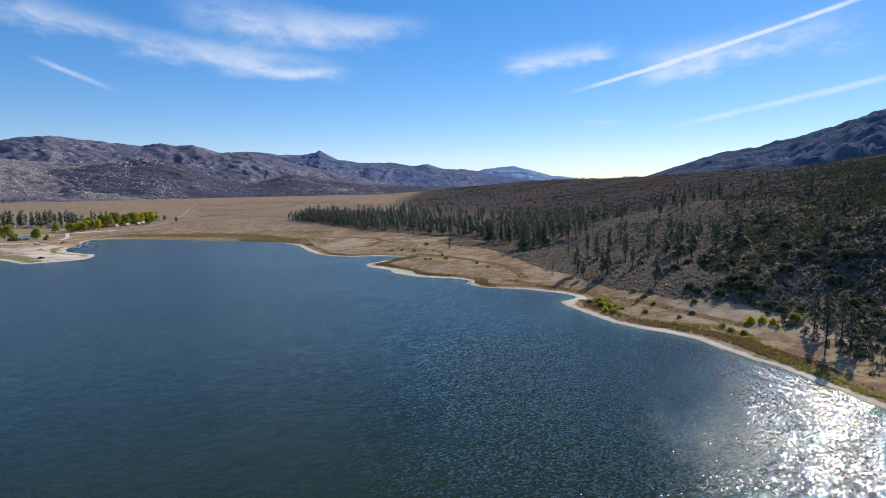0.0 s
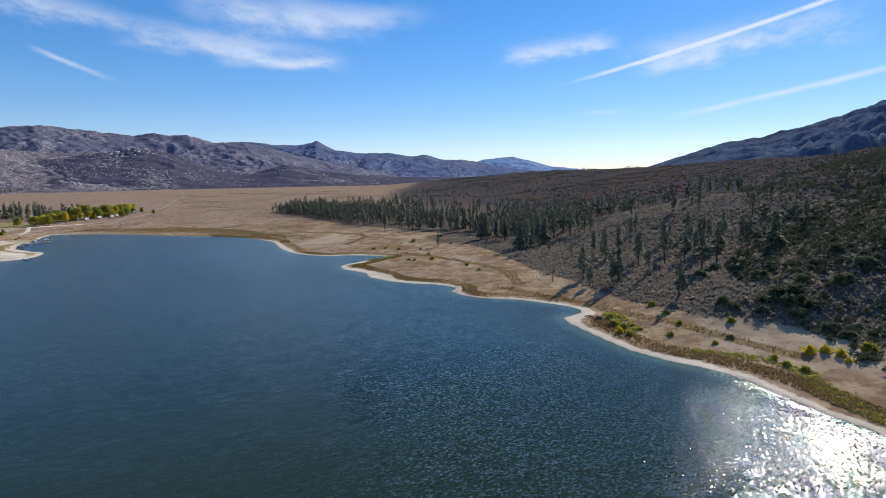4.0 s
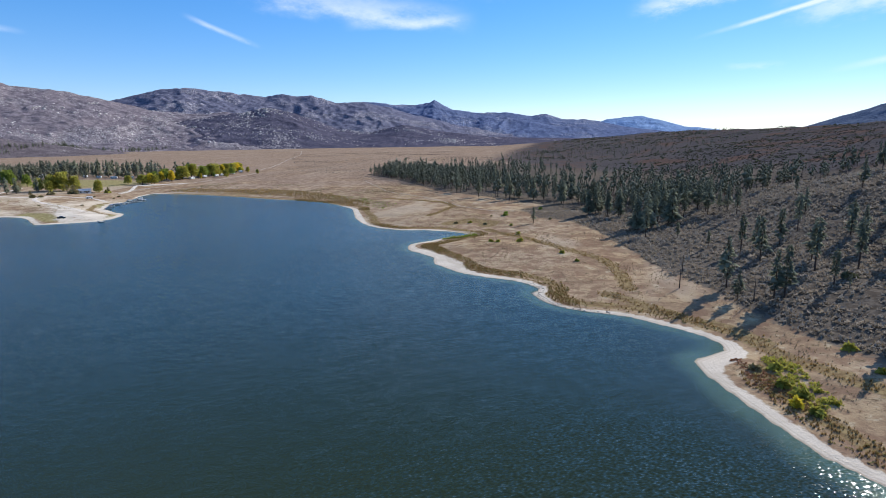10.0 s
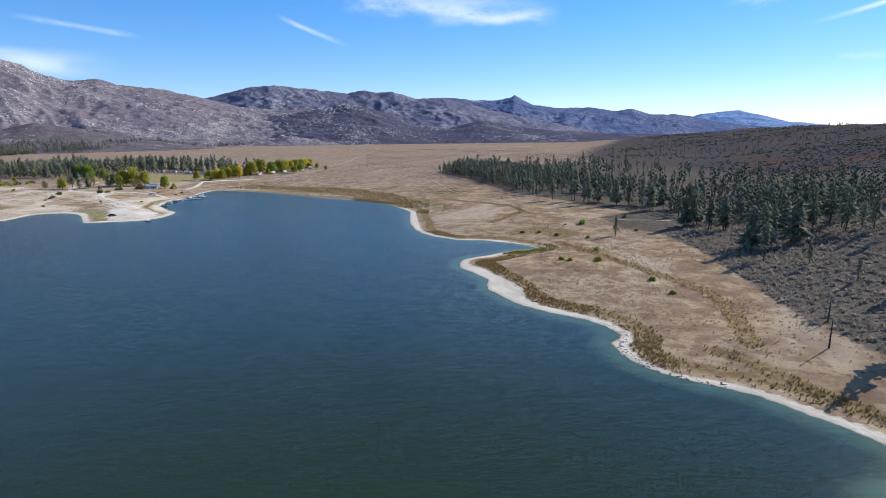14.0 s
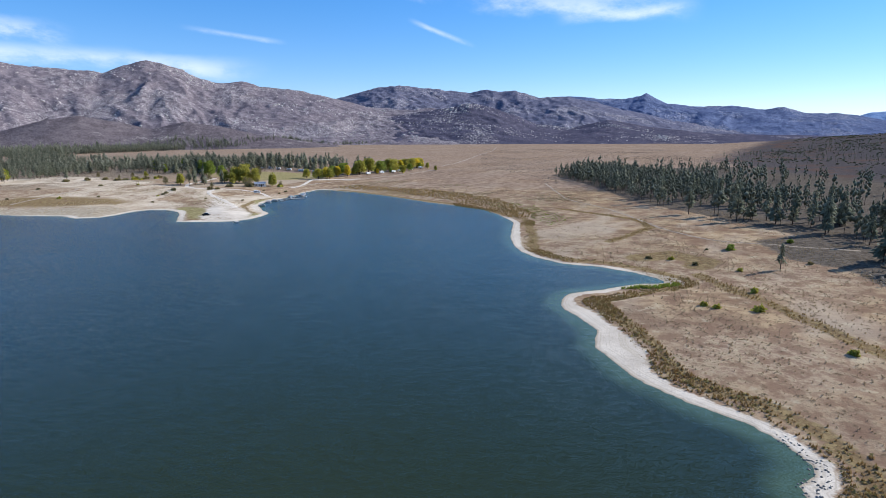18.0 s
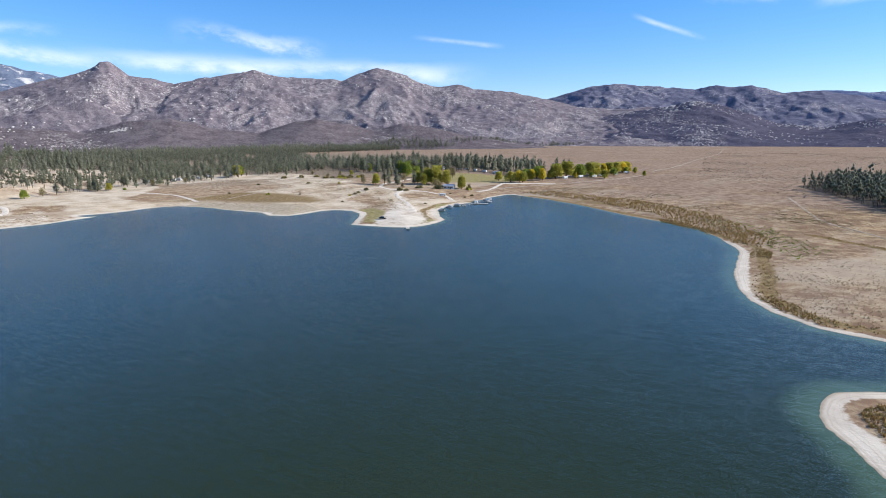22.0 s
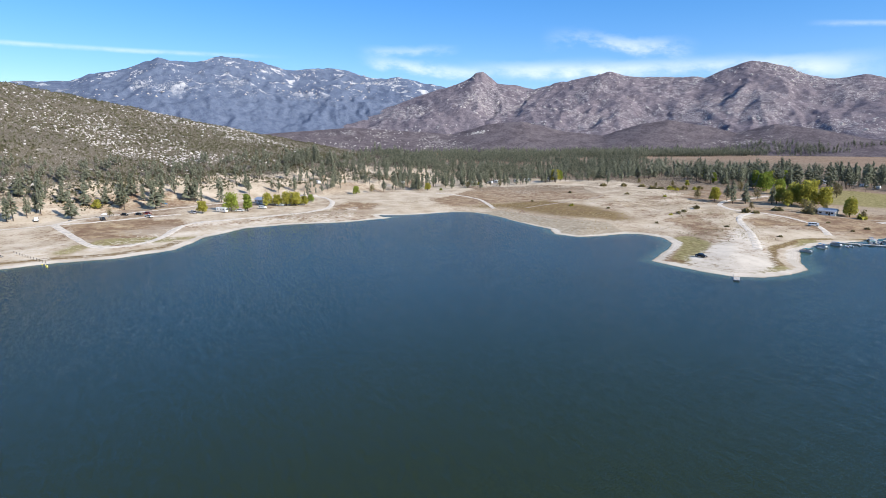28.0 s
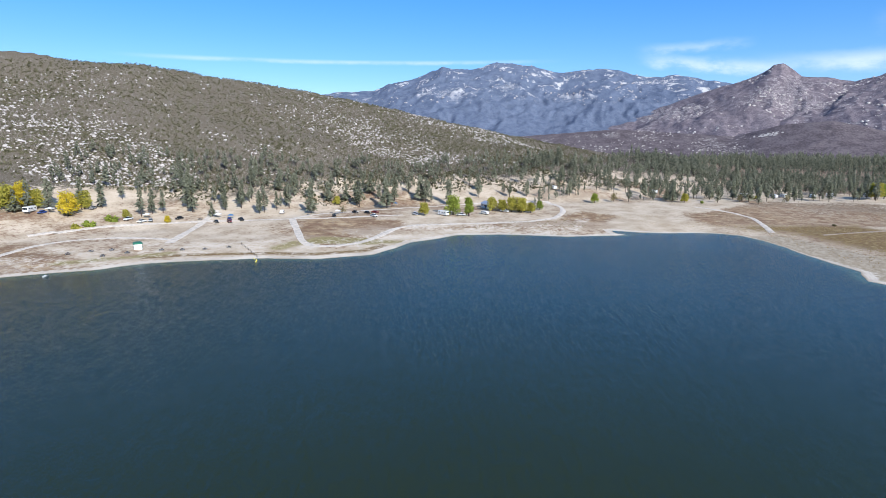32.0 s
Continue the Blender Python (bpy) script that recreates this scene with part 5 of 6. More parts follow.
brush("far_bank_grass", "dry grass and weeds on the far bank", "grass", [(-300, 440), (-400, 470), (-470, 440), (-500, 330), (-460, 240), (-420, 300), (-360, 400)], 3500, 0.25, 0.6, TUFTS, GRASS_BLADES, 414, lambda x, y: (shore_distance(x, y) > 14) & (soft_noise(x, y, 25, 90) > 0))


def along(lines, spread):
    """Keeps places near any of the lines."""
    def keep(x, y):
        near = np.zeros(len(x), bool)
        for line in lines:
            near |= line_distance(x, y, line)[0] < spread * (1 + 0.6 * soft_noise(x, y, 12, 69))
        return near & (shore_distance(x, y) > 3)
    return keep


brush("shore_stones", "grey stones and cobbles along the waterline", "stones", [(0, 250), (50, 250), (50, 290), (0, 290)], 240, 0.15, 0.5, BOULDERS, plain_material("grey_cobble", (0.21, 0.19, 0.165), 0.9, spread=0.3, scale=2.0), 437, lambda x, y: (np.abs(shore_distance(x, y) - 1.0) < 1.3) & (x > 8) & (x < 34))
brush("ditch_reeds", "olive-brown reeds along the meadow ditches", "reeds", EAST_MEADOW, 1500, 0.3, 0.8, REEDS, REED_BLADES, 415, along(DITCHES, 2.2))
brush("willow_thicket", "low yellow-green willow thicket behind the beach", "shrubs", [(45, 200), (80, 200), (80, 250), (45, 250)], 90, 1.0, 2.2, BUSH_UNITS, MIXED_LEAVES, 416, along([[(64, 231), (66, 224), (66, 217), (67, 210)]], 2.6))
brush("red_weeds", "rusty red weeds behind the beach", "weeds", [(45, 200), (80, 200), (80, 250), (45, 250)], 160, 0.7, 1.4, SMALL_UNITS, leaf_material("rusty_weeds", (0.20, 0.085, 0.045), (0.34, 0.17, 0.09)), 417, along([[(58, 229), (60, 222), (61, 217)]], 2.2), 0.6)
brush("inlet_rushes", "bright green rushes at the inlet", "reeds", [(-50, 355), (-10, 355), (-10, 390), (-50, 390)], 170, 0.7, 1.4, REEDS, GREEN_LEAVES, 418, along([[(-36, 364), (-28, 369), (-23, 376)]], 1.5))
brush("cove_weeds", "olive-brown weeds on the muddy cove flat", "weeds", [(-450, 320), (-350, 340), (-345, 390), (-400, 385), (-460, 350)], 600, 0.25, 0.6, TUFTS, REED_BLADES, 419, lambda x, y: (shore_distance(x, y) > 9) & (soft_noise(x, y, 14, 89) > -0.2))

for x, y, w, kind in [(-548, 480, 6, "dull"), (-546, 486, 5, "dull"), (-545, 493, 6, "mixed"), (-541, 499, 5, "dull"), (-544, 506, 6.5, "dull"), (-540, 512, 5, "mixed"), (-543, 519, 6, "dull"), (-552, 500, 6, "dull"), (-535, 495, 4, "mixed"), (-570, 442, 5.5, "dull"),
                      (-570, 463, 6.5, "dull"), (-566, 476, 5.5, "dull"), (-398, 513, 7.5, "dull"), (-404, 520, 6.5, "dull"), (-382, 535, 6, "mixed"), (-399, 434, 3, "dull"), (-404, 440, 3.5, "dull"), (-395, 428, 2.4, "mixed"), (-415, 452, 5, "dull"),
                      (-401, 475, 6, "dull"), (-396, 480, 4, "dull"), (-408, 501, 5.5, "dull"), (-590, 333, 5, "mixed"), (-586, 329, 5, "dull"), (-572, 445, 5, "dull"), (-544, 296, 3.5, "green"), (-438, 380, 3, "mixed"), (-470, 360, 2.4, "dull"), (-425, 400, 2.4, "dull"),
                      (-355, 440, 2, "dull"), (-372, 410, 2.2, "dull"), (-330, 452, 2, "dull"), (-345, 500, 2.2, "dull"), (-352, 512, 2.6, "dull"), (-367, 503, 2, "dull"), (-520, 400, 3, "dull"), (-500, 440, 3.4, "dull"), (-480, 460, 3, "mixed")]:
    shrub(x, y, w, kind, 0.95)
brush("beach_weeds", "brown weeds and clumps behind the west beach", "weeds", [(-385, 190), (-398, 184), (-440, 228), (-425, 240), (-412, 240)], 260, 0.5, 1.3, SMALL_UNITS, DULL_LEAVES, 420, lambda x, y: shore_distance(x, y) > 7, 0.6)
brush("point_weeds", "low dry weeds scattered over the point", "weeds", [(-300, 400), (-345, 405), (-420, 430), (-500, 440), (-560, 480), (-480, 500), (-420, 470), (-340, 450)], 700, 0.5, 1.5, SMALL_UNITS, DULL_LEAVES, 421, lambda x, y: (shore_distance(x, y) > 8) & (soft_noise(x, y, 30, 88) > -0.1), 0.6)
brush("camp_scrub", "grey-green scrub between the campground pines", "shrubs", [(-330, 0), (-352, 50), (-400, 85), (-450, 105), (-500, 165), (-560, 215), (-640, 300), (-640, 200), (-500, 90), (-420, 20)], 2600, 1.0, 3.2, SMALL_UNITS, SCRUB_LEAVES, 422, lambda x, y: soft_noise(x, y, 26, 87) > -0.15)
brush("marsh_shrubs", "low brown-green shrubs in the wet meadow", "shrubs", [(-105, 470), (-140, 500), (-200, 545), (-270, 560), (-345, 562), (-330, 640), (-220, 640), (-110, 570)], 1100, 0.7, 2.0, SMALL_UNITS, DULL_LEAVES, 423, lambda x, y: (shore_distance(x, y) > 9) & (rng.random(len(x)) < np.clip(0.4 + 0.9 * soft_noise(x, y, 28, 86) - shore_distance(x, y) / 160, 0.02, 1)), 0.7)
brush("green_rushes", "green rushes in the wet meadow", "reeds", [(-100, 450), (-180, 520), (-180, 560), (-90, 520)], 500, 0.6, 1.4, SMALL_UNITS, GREEN_LEAVES, 424, lambda x, y: np.abs(shore_distance(x, y) - 24) < 7 + 5 * soft_noise(x, y, 20, 85), 0.7)
brush("plain_scrub", "low dull scrub scattered over the dry plain", "shrubs", [(-120, 570), (-340, 570), (-360, 680), (-380, 900), (-700, 1500), (-300, 1700), (-60, 1100), (-160, 900), (-230, 780)], 5500, 0.9, 2.4, SMALL_UNITS, FAR_SAGE, 425, lambda x, y: rng.random(len(x)) < np.clip(0.35 + 0.9 * soft_noise(x, y, 90, 84), 0.02, 1), 0.6)
for x, y, w in [(116, 193, 5), (116, 187, 4.5), (100, 214, 4), (106, 209, 5), (99, 219, 5), (109, 214, 6), (114, 215, 7), (115, 208, 7), (118, 206, 6), (119, 213, 7.5), (120, 236, 6), (108, 255, 5), (118, 263, 6), (121, 256, 5), (113, 203, 5), (103, 284, 4.5),
                (126, 222, 6), (134, 214, 6), (138, 232, 6), (130, 246, 6), (146, 222, 6), (150, 240, 7), (142, 198, 6), (156, 210, 7), (135, 178, 6), (150, 180, 7)]:
    shrub(x, y, w, "oak", 0.85)
for k in range(22):
    leafy_tree(-402 + 9 * float(g5.normal()), 600 + 9.2 * k + 3 * float(g5.normal()), float(g5.uniform(6, 12)), ("mixed", "yellow", "mixed", "green")[k % 4], "along the trailer park", float(g5.uniform(0.9, 1.3)))
wood("pine_grove_mid", "pines standing close behind the picnic ground", [(-560, 565), (-640, 545), (-760, 620), (-800, 760), (-660, 760), (-560, 700), (-505, 640)], 300, 10, 18, 112, None, MID_PINES)
brush("shore_thicket", "low yellow-olive thicket behind the beach", "shrubs", [(84, 110), (110, 110), (104, 190), (70, 205), (84, 170)], 900, 0.7, 1.6, SMALL_UNITS, MIXED_LEAVES, 426, along([[(100, 118), (96, 127), (95, 138), (93, 151), (93, 160), (95, 171), (91, 181), (80, 188), (72, 194)]], 1.8), 0.7)


def mountain_rocks(name, label, slope, count, low, high, seed, keep):
    """Pale boulders on a mountain's near side, where keep allows, in clusters."""
    g = np.random.default_rng(seed)
    points = SLOPES[slope][0]
    points = points[keep(points, np.degrees(np.arctan2(points[:, 0] + 50, points[:, 1] - 150)))]
    chance = np.clip(0.12 + 1.2 * soft_noise(points[:, 0], points[:, 1], 120, seed) + 0.5 * soft_noise(points[:, 0], points[:, 1], 40, seed + 1), 0.01, 2)
    at = points[g.choice(len(points), count, p=chance / chance.sum())] + g.normal(0, 1.5, (count, 3)) * (1, 1, 0)
    size = low + (high - low) * g.random(count) ** 2.2
    stuff(name, label, "boulders", [many(BOULDERS[k], at[k::4, 0], at[k::4, 1], at[k::4, 2], size[k::4], g, 0.1) for k in range(4)], GRANITE)


mountain_rocks("boulder_hill_rocks", "pale granite boulders over the dark hill", "mountain_boulder_hill", 1500, 3, 10, 431, lambda p, a: (a > -42) & (a < -9) & (p[:, 2] > 15))
mountain_rocks("boulder_hill_crest", "big granite blocks on the crest of the dark hill", "mountain_boulder_hill", 80, 7, 15, 432, lambda p, a: (a > -31) & (a < -24) & (p[:, 2] > 140))
mountain_rocks("broad_peak_rocks", "granite outcrops on the broad mountain", "mountain_broad_peak", 1300, 4, 13, 433, lambda p, a: p[:, 2] > 30)
mountain_rocks("crag_rocks", "granite outcrops round the crag", "mountain_crag", 1100, 4, 14, 434, lambda p, a: p[:, 2] > 30)
mountain_rocks("white_mountain_cliffs", "white granite slabs high on the mountain", "mountain_white_granite", 380, 5, 15, 435, lambda p, a: p[:, 2] > 210)
mountain_rocks("mound_rocks", "pale rocks on the scrub mounds", "mountain_round_mounds", 420, 2, 7, 436, lambda p, a: (a < -82) & (p[:, 2] > 15))
outcrop_g = np.random.default_rng(427)
ox, oy = -1779 + outcrop_g.normal(0, 5, 40), 446 + outcrop_g.normal(0, 15, 40)
stuff("granite_outcrop", "bare white granite outcrop on the scrub mound", "rocks", [many(BOULDERS[k], ox[k::4], oy[k::4], mound_height(ox[k::4], oy[k::4]), outcrop_g.uniform(4, 9, 10), outcrop_g, 0.15) for k in range(4)], GRANITE)
plant_more([(-520, 555), (-545, 545), (-660, 578), (-720, 600), (-690, 640), (-590, 630), (-525, 588)], 20, 12, 17, "camp", (0, 2, 4))
plant_more([(-590, 395), (-628, 450), (-668, 535), (-700, 540), (-650, 440), (-610, 385)], 12, 10, 16, "camp", (0, 1, 2, 4))
plant_more([(-545, 255), (-566, 320), (-588, 388), (-606, 380), (-582, 310), (-560, 250)], 12, 9, 15, "camp", (0, 1, 2, 4))

# ---- tracks: worn pale dirt, laid just over the ground ----
def track(name, label, line, width, mat, lift=0.16):
    """A dirt track along a line, following the lie of the land."""
    pts = np.array(line, float)
    seg = np.hypot(*np.diff(pts, axis=0).T)
    s = np.concatenate([[0], np.cumsum(seg)])
    n = max(int(s[-1] / 1.6), 4)
    t = np.linspace(0, s[-1], n)
    x, y = np.interp(t, s, pts[:, 0]), np.interp(t, s, pts[:, 1])
    for _ in range(55):
        x[1:-1], y[1:-1] = (x[:-2] + 2 * x[1:-1] + x[2:]) / 4, (y[:-2] + 2 * y[1:-1] + y[2:]) / 4
    dx, dy = np.gradient(x), np.gradient(y)
    k = np.hypot(dx, dy)
    nx, ny = -dy / k, dx / k
    rows = []
    for c in np.linspace(-1, 1, 7):
        w = width / 2 * (1 + 0.25 * soft_noise(t, 0 * t + c * 40, 14, 5))
        px, py = x + nx * c * w, y + ny * c * w
        rows.append(np.stack([px, py, land(px, py) + lift * (1 - 0.8 * c * c)], -1))
    V = np.stack(rows, 0)
    me = mesh_of(name, V.reshape(-1, 3), sheet_faces(*V.shape[:2]), mat, True)
    return tagged(new(name, me), label, "track", kind="structure")


FAINT = plain_material("faint_grassy_track", (0.33, 0.25, 0.17), 0.95, spread=0.2, scale=0.35)
TRACK_LINES = [
    ("track_point", [(-300, 424), (-322, 435), (-342, 445), (-378, 458), (-394, 470), (-400, 483)], 4.5),
    ("track_point", [(-400, 483), (-390, 490), (-374, 493), (-358, 492), (-335, 480)], 4),
    ("track_point", [(-400, 483), (-412, 472), (-441, 480), (-464, 498), (-474, 523), (-490, 545)], 4.5),
    ("track_field", [(-441, 482), (-425, 506), (-400, 519), (-385, 526), (-376, 543), (-372, 580), (-364, 622), (-359, 672), (-370, 764)], 5),
    ("track_field", [(-500, 420), (-485, 413), (-459, 381), (-436, 349)], 3.5),
    ("track_bank", [(-225, 62), (-239, 53), (-259, 48), (-281, 59), (-290, 84)], 4),
    ("track_bank", [(-285, 89), (-313, 72), (-335, 59), (-346, 53)], 4.5),
    ("track_bank", [(-262, 30), (-294, 40), (-319, 57), (-339, 74), (-356, 97), (-380, 120), (-400, 140)], 4),
    ("track_shore", [(-356, 96), (-331, 120), (-310, 140), (-305, 148), (-312, 157), (-329, 161), (-357, 156), (-375, 156), (-391, 175), (-405, 195), (-420, 213), (-439, 220), (-463, 219), (-486, 211), (-499, 198)], 4.5),
    ("track_camp", [(-499, 198), (-471, 160), (-429, 127), (-400, 110), (-380, 96), (-356, 96)], 4),
    ("track_cove", [(-439, 329), (-488, 323), (-508, 312), (-520, 292)], 3.5),
    ("track_meadow", [(-183, 662), (-126, 560), (-92, 535), (-42, 465), (-19, 447), (-5, 449), (30, 452)], 2),
    ("track_lot", [(-402, 592), (-390, 604), (-380, 610), (-366, 624)], 11),
    ("track_lot", [(-369, 533), (-376, 556), (-388, 572), (-402, 592)], 5),
    ("track_plain", [(-400, 830), (-431, 924), (-529, 1163), (-624, 1412), (-790, 1760)], 4),
]
for name, line, width in TRACK_LINES:
    track(name, "worn pale dirt track", line, width * 0.8, FAINT if name in ("track_meadow", "track_plain", "track_field") else DIRT)

# ---- paints and other plain stuffs ----
WHITE = plain_material("white_paint", (0.72, 0.71, 0.68), 0.35, spread=0.05)
SILVER = plain_material("grey_silver_paint", (0.38, 0.39, 0.41), 0.3, 0.3, 0.05)
BLACK_CAR = plain_material("black_paint", (0.02, 0.02, 0.022), 0.25, spread=0.05)
RED_CAR = plain_material("dark_red_paint", (0.22, 0.025, 0.02), 0.3, spread=0.05)
BLUE_CAR = plain_material("blue_paint", (0.03, 0.07, 0.30), 0.3, spread=0.05)
GLASS = plain_material("dark_window_glass", (0.015, 0.02, 0.025), 0.08, spread=0.02)
RUBBER = plain_material("black_rubber", (0.02, 0.02, 0.02), 0.9)
PLANK = plain_material("weathered_plank", (0.50, 0.45, 0.38), 0.85, spread=0.2, scale=4)
GREEN_PAINT = plain_material("green_paint", (0.03, 0.16, 0.09), 0.5)
CANVAS_BLUE = plain_material("blue_canvas", (0.05, 0.16, 0.30), 0.8)
TEAL = plain_material("teal_canvas", (0.03, 0.17, 0.20), 0.8)
METAL = plain_material("galvanised_metal", (0.45, 0.46, 0.47), 0.4, 0.8, 0.05)
CHARCOAL = plain_material("dark_weathered_wood", (0.07, 0.055, 0.045), 0.9, spread=0.2)


def block(size, at=(0, 0, 0), taper=(1, 1), bevel=0.06, shift=0.0):
    """A box with softened edges, narrower at the top by the taper, standing on at."""
    bm = bmesh.new()
    bmesh.ops.create_cube(bm, size=1)
    for v in bm.verts:
        top = v.co.z > 0
        x, y = v.co.x * size[0], v.co.y * size[1]
        if top:
            x, y = x * taper[0] + shift, y * taper[1]
        v.co = (x + at[0], y + at[1], (v.co.z + 0.5) * size[2] + at[2])
    if bevel:
        bmesh.ops.bevel(bm, geom=bm.edges[:], offset=bevel, segments=2, affect="EDGES")
    return bm


def rod(radius, length, at, axis="Z", sides=12, end=None):
    bm = bmesh.new()
    bmesh.ops.create_cone(bm, cap_ends=True, segments=sides, radius1=radius, radius2=radius if end is None else end, depth=length)
    if axis == "X":
        bmesh.ops.rotate(bm, verts=bm.verts, matrix=Matrix.Rotation(radians(90), 3, "Y"))
    if axis == "Y":
        bmesh.ops.rotate(bm, verts=bm.verts, matrix=Matrix.Rotation(radians(90), 3, "X"))
    bmesh.ops.translate(bm, verts=bm.verts, vec=at)
    return bm


def piece(name, bm, mat, parent, label=""):
    me = bpy.data.meshes.new(name)
    bm.to_mesh(me)
    bm.free()
    me.materials.append(mat)
    return part(name, me, parent, label)


def wheels(top, half_track, fronts, radius=0.36):
    for x in fronts:
        for side in (-1, 1):
            tyre = piece("wheel", rod(radius, 0.24, (x, side * half_track, radius), "Y", 14), RUBBER, top)
            piece("rim", rod(radius * 0.6, 0.26, (x, side * half_track, radius), "Y", 10), METAL, tyre)


def car(paint):
    top = new("car")
    piece("body", block((4.5, 1.8, 0.62), (0, 0, 0.32), (0.97, 0.92), 0.14), paint, top)
    cabin = piece("cabin", block((2.5, 1.62, 0.55), (-0.2, 0, 0.92), (0.72, 0.84), 0.10), GLASS, top, "dark glass cabin")
    piece("roof", block((1.75, 1.32, 0.07), (-0.2, 0, 1.46), (0.95, 0.95), 0.03), paint, cabin)
    for side in (-1, 1):
        piece("headlight", block((0.06, 0.34, 0.16), (2.2, side * 0.62, 0.66), bevel=0.02), WHITE, top)
        piece("tail_light", block((0.06, 0.3, 0.18), (-2.2, side * 0.64, 0.7), bevel=0.02), RED_CAR, top)
    piece("bumper", block((0.16, 1.7, 0.2), (2.24, 0, 0.36), bevel=0.05), CHARCOAL, top)
    wheels(top, 0.82, (1.4, -1.4))
    return top


def pickup(paint):
    top = new("pickup_truck")
    piece("body", block((5.5, 1.9, 0.62), (0, 0, 0.48), (0.98, 0.94), 0.12), paint, top)
    piece("cargo_bed", block((1.9, 1.6, 0.08), (-1.6, 0, 1.09), bevel=0.02), CHARCOAL, top, "dark open cargo bed")
    cabin = piece("cabin", block((2.0, 1.7, 0.62), (0.35, 0, 1.08), (0.72, 0.86), 0.10), GLASS, top)
    piece("roof", block((1.4, 1.42, 0.07), (0.35, 0, 1.69), (0.95, 0.95), 0.03), paint, cabin)
    wheels(top, 0.86, (1.75, -1.75), 0.4)
    return top


def motorhome():
    top = new("motorhome")
    piece("body", block((7.2, 2.4, 2.35), (0, 0, 0.55), (0.99, 0.97), 0.16), WHITE, top)
    piece("windscreen", block((0.12, 2.0, 0.9), (3.58, 0, 1.6), bevel=0.04), GLASS, top)
    piece("stripe", block((6.6, 2.44, 0.22), (0, 0, 1.25), bevel=0.02), SILVER, top, "grey side stripe")
    for x in (-2.2, 0.2, 1.9):
        piece("window", block((0.9, 2.46, 0.55), (x, 0, 1.75), bevel=0.04), GLASS, top)
    piece("roof_vent", block((0.7, 0.7, 0.22), (-1.0, 0, 2.88), (0.8, 0.8), 0.04), SILVER, top)
    wheels(top, 1.05, (2.4, -1.9), 0.42)
    return top


def van():
    top = new("van")
    piece("body", block((5.0, 1.9, 1.35), (0, 0, 0.42), (0.97, 0.93), 0.16), WHITE, top)
    piece("roof", block((3.6, 1.7, 0.3), (-0.5, 0, 1.72), (0.9, 0.86), 0.1), WHITE, top)
    piece("windscreen", block((0.5, 1.6, 0.55), (2.05, 0, 1.2), (0.5, 0.9), 0.05), GLASS, top)
    for x in (-1.5, -0.2, 1.0):
        piece("side_window", block((1.0, 1.9, 0.45), (x, 0, 1.2), (1, 0.97), 0.03), GLASS, top)
    piece("bumper", block((0.16, 1.8, 0.22), (2.5, 0, 0.4), bevel=0.05), CHARCOAL, top)
    wheels(top, 0.85, (1.6, -1.5), 0.36)
    return top


def trailer():
    top = new("travel_trailer")
    piece("body", block((6.0, 2.3, 2.1), (0, 0, 0.6), (0.96, 0.96), 0.28), WHITE, top)
    for x in (-1.8, 1.6):
        piece("window", block((1.0, 2.34, 0.6), (x, 0, 1.5), bevel=0.05), GLASS, top)
    piece("door", block((0.7, 2.36, 1.7), (0.1, 0, 0.75), bevel=0.03), SILVER, top)
    piece("awning", block((3.2, 1.5, 0.06), (0, 1.75, 2.35), bevel=0.02), SILVER, top, "grey fabric awning")
    piece("hitch", rod(0.06, 1.2, (3.5, 0, 0.6), "X", 8), METAL, top)
    wheels(top, 1.0, (-0.4, 0.4), 0.34)
    return top


def set_out(proto, rows, label, category, group, lift=0.02):
    """Stands copies of a thing at x, y and heading on the ground; the first row takes the thing itself."""
    for i, (x, y, turn) in enumerate(rows):
        m = pose(x, y, float(land(np.array([x]), np.array([y]))[0]) + lift, 0, 0, turn)
        ob = copy_thing(proto, m) if i else proto
        if not i:
            ob.matrix_world = m
        tagged(ob, label, category, group)


set_out(car(BLACK_CAR), [(-286, 392, 30), (-393, 112, 70), (-329, 70, 60), (-322, 52, 10), (-395, 119, 75), (-306, 14, 40)], "black parked car on the pale dirt", "car", "parked cars")
set_out(car(SILVER), [(-405, 145, 20), (-310, 46, 50), (-302, 15, 30), (-404, 147, 200), (-422, 158, 80)], "silver-grey parked car beside the camp road", "car", "parked cars")
set_out(car(RED_CAR), [(-399, 122, 80), (-334, 74, 60), (-436, 112, 30)], "dark red parked car at the camp", "car", "parked cars")
set_out(car(BLUE_CAR), [(-281, 9, 20), (-337, 71, 55), (-431, 110, 60)], "blue parked car under the pines", "car", "parked cars")
set_out(pickup(WHITE), [(-386, 129, 60), (-417, 169, 85), (-304, 38, 20), (-306, 45, 15), (-443, 187, 70)], "white pickup truck parked under the trees", "truck", "parked trucks")
set_out(pickup(BLACK_CAR), [(-340, 76, 60), (-448, 196, 80), (-375, 110, 40)], "black pickup truck parked at the camp", "truck", "parked trucks")
set_out(motorhome(), [(-580, 680, 10), (-496, 667, 20), (-278, 5, 30), (-412, 160, 70), (-612, 352, 30)], "white motorhome parked on the dirt", "motorhome", "motorhomes")
set_out(van(), [(-358, 488, 60), (-427, 180, 70), (-365, 82, 30)], "white van parked on the pale dirt", "van", "parked vans")
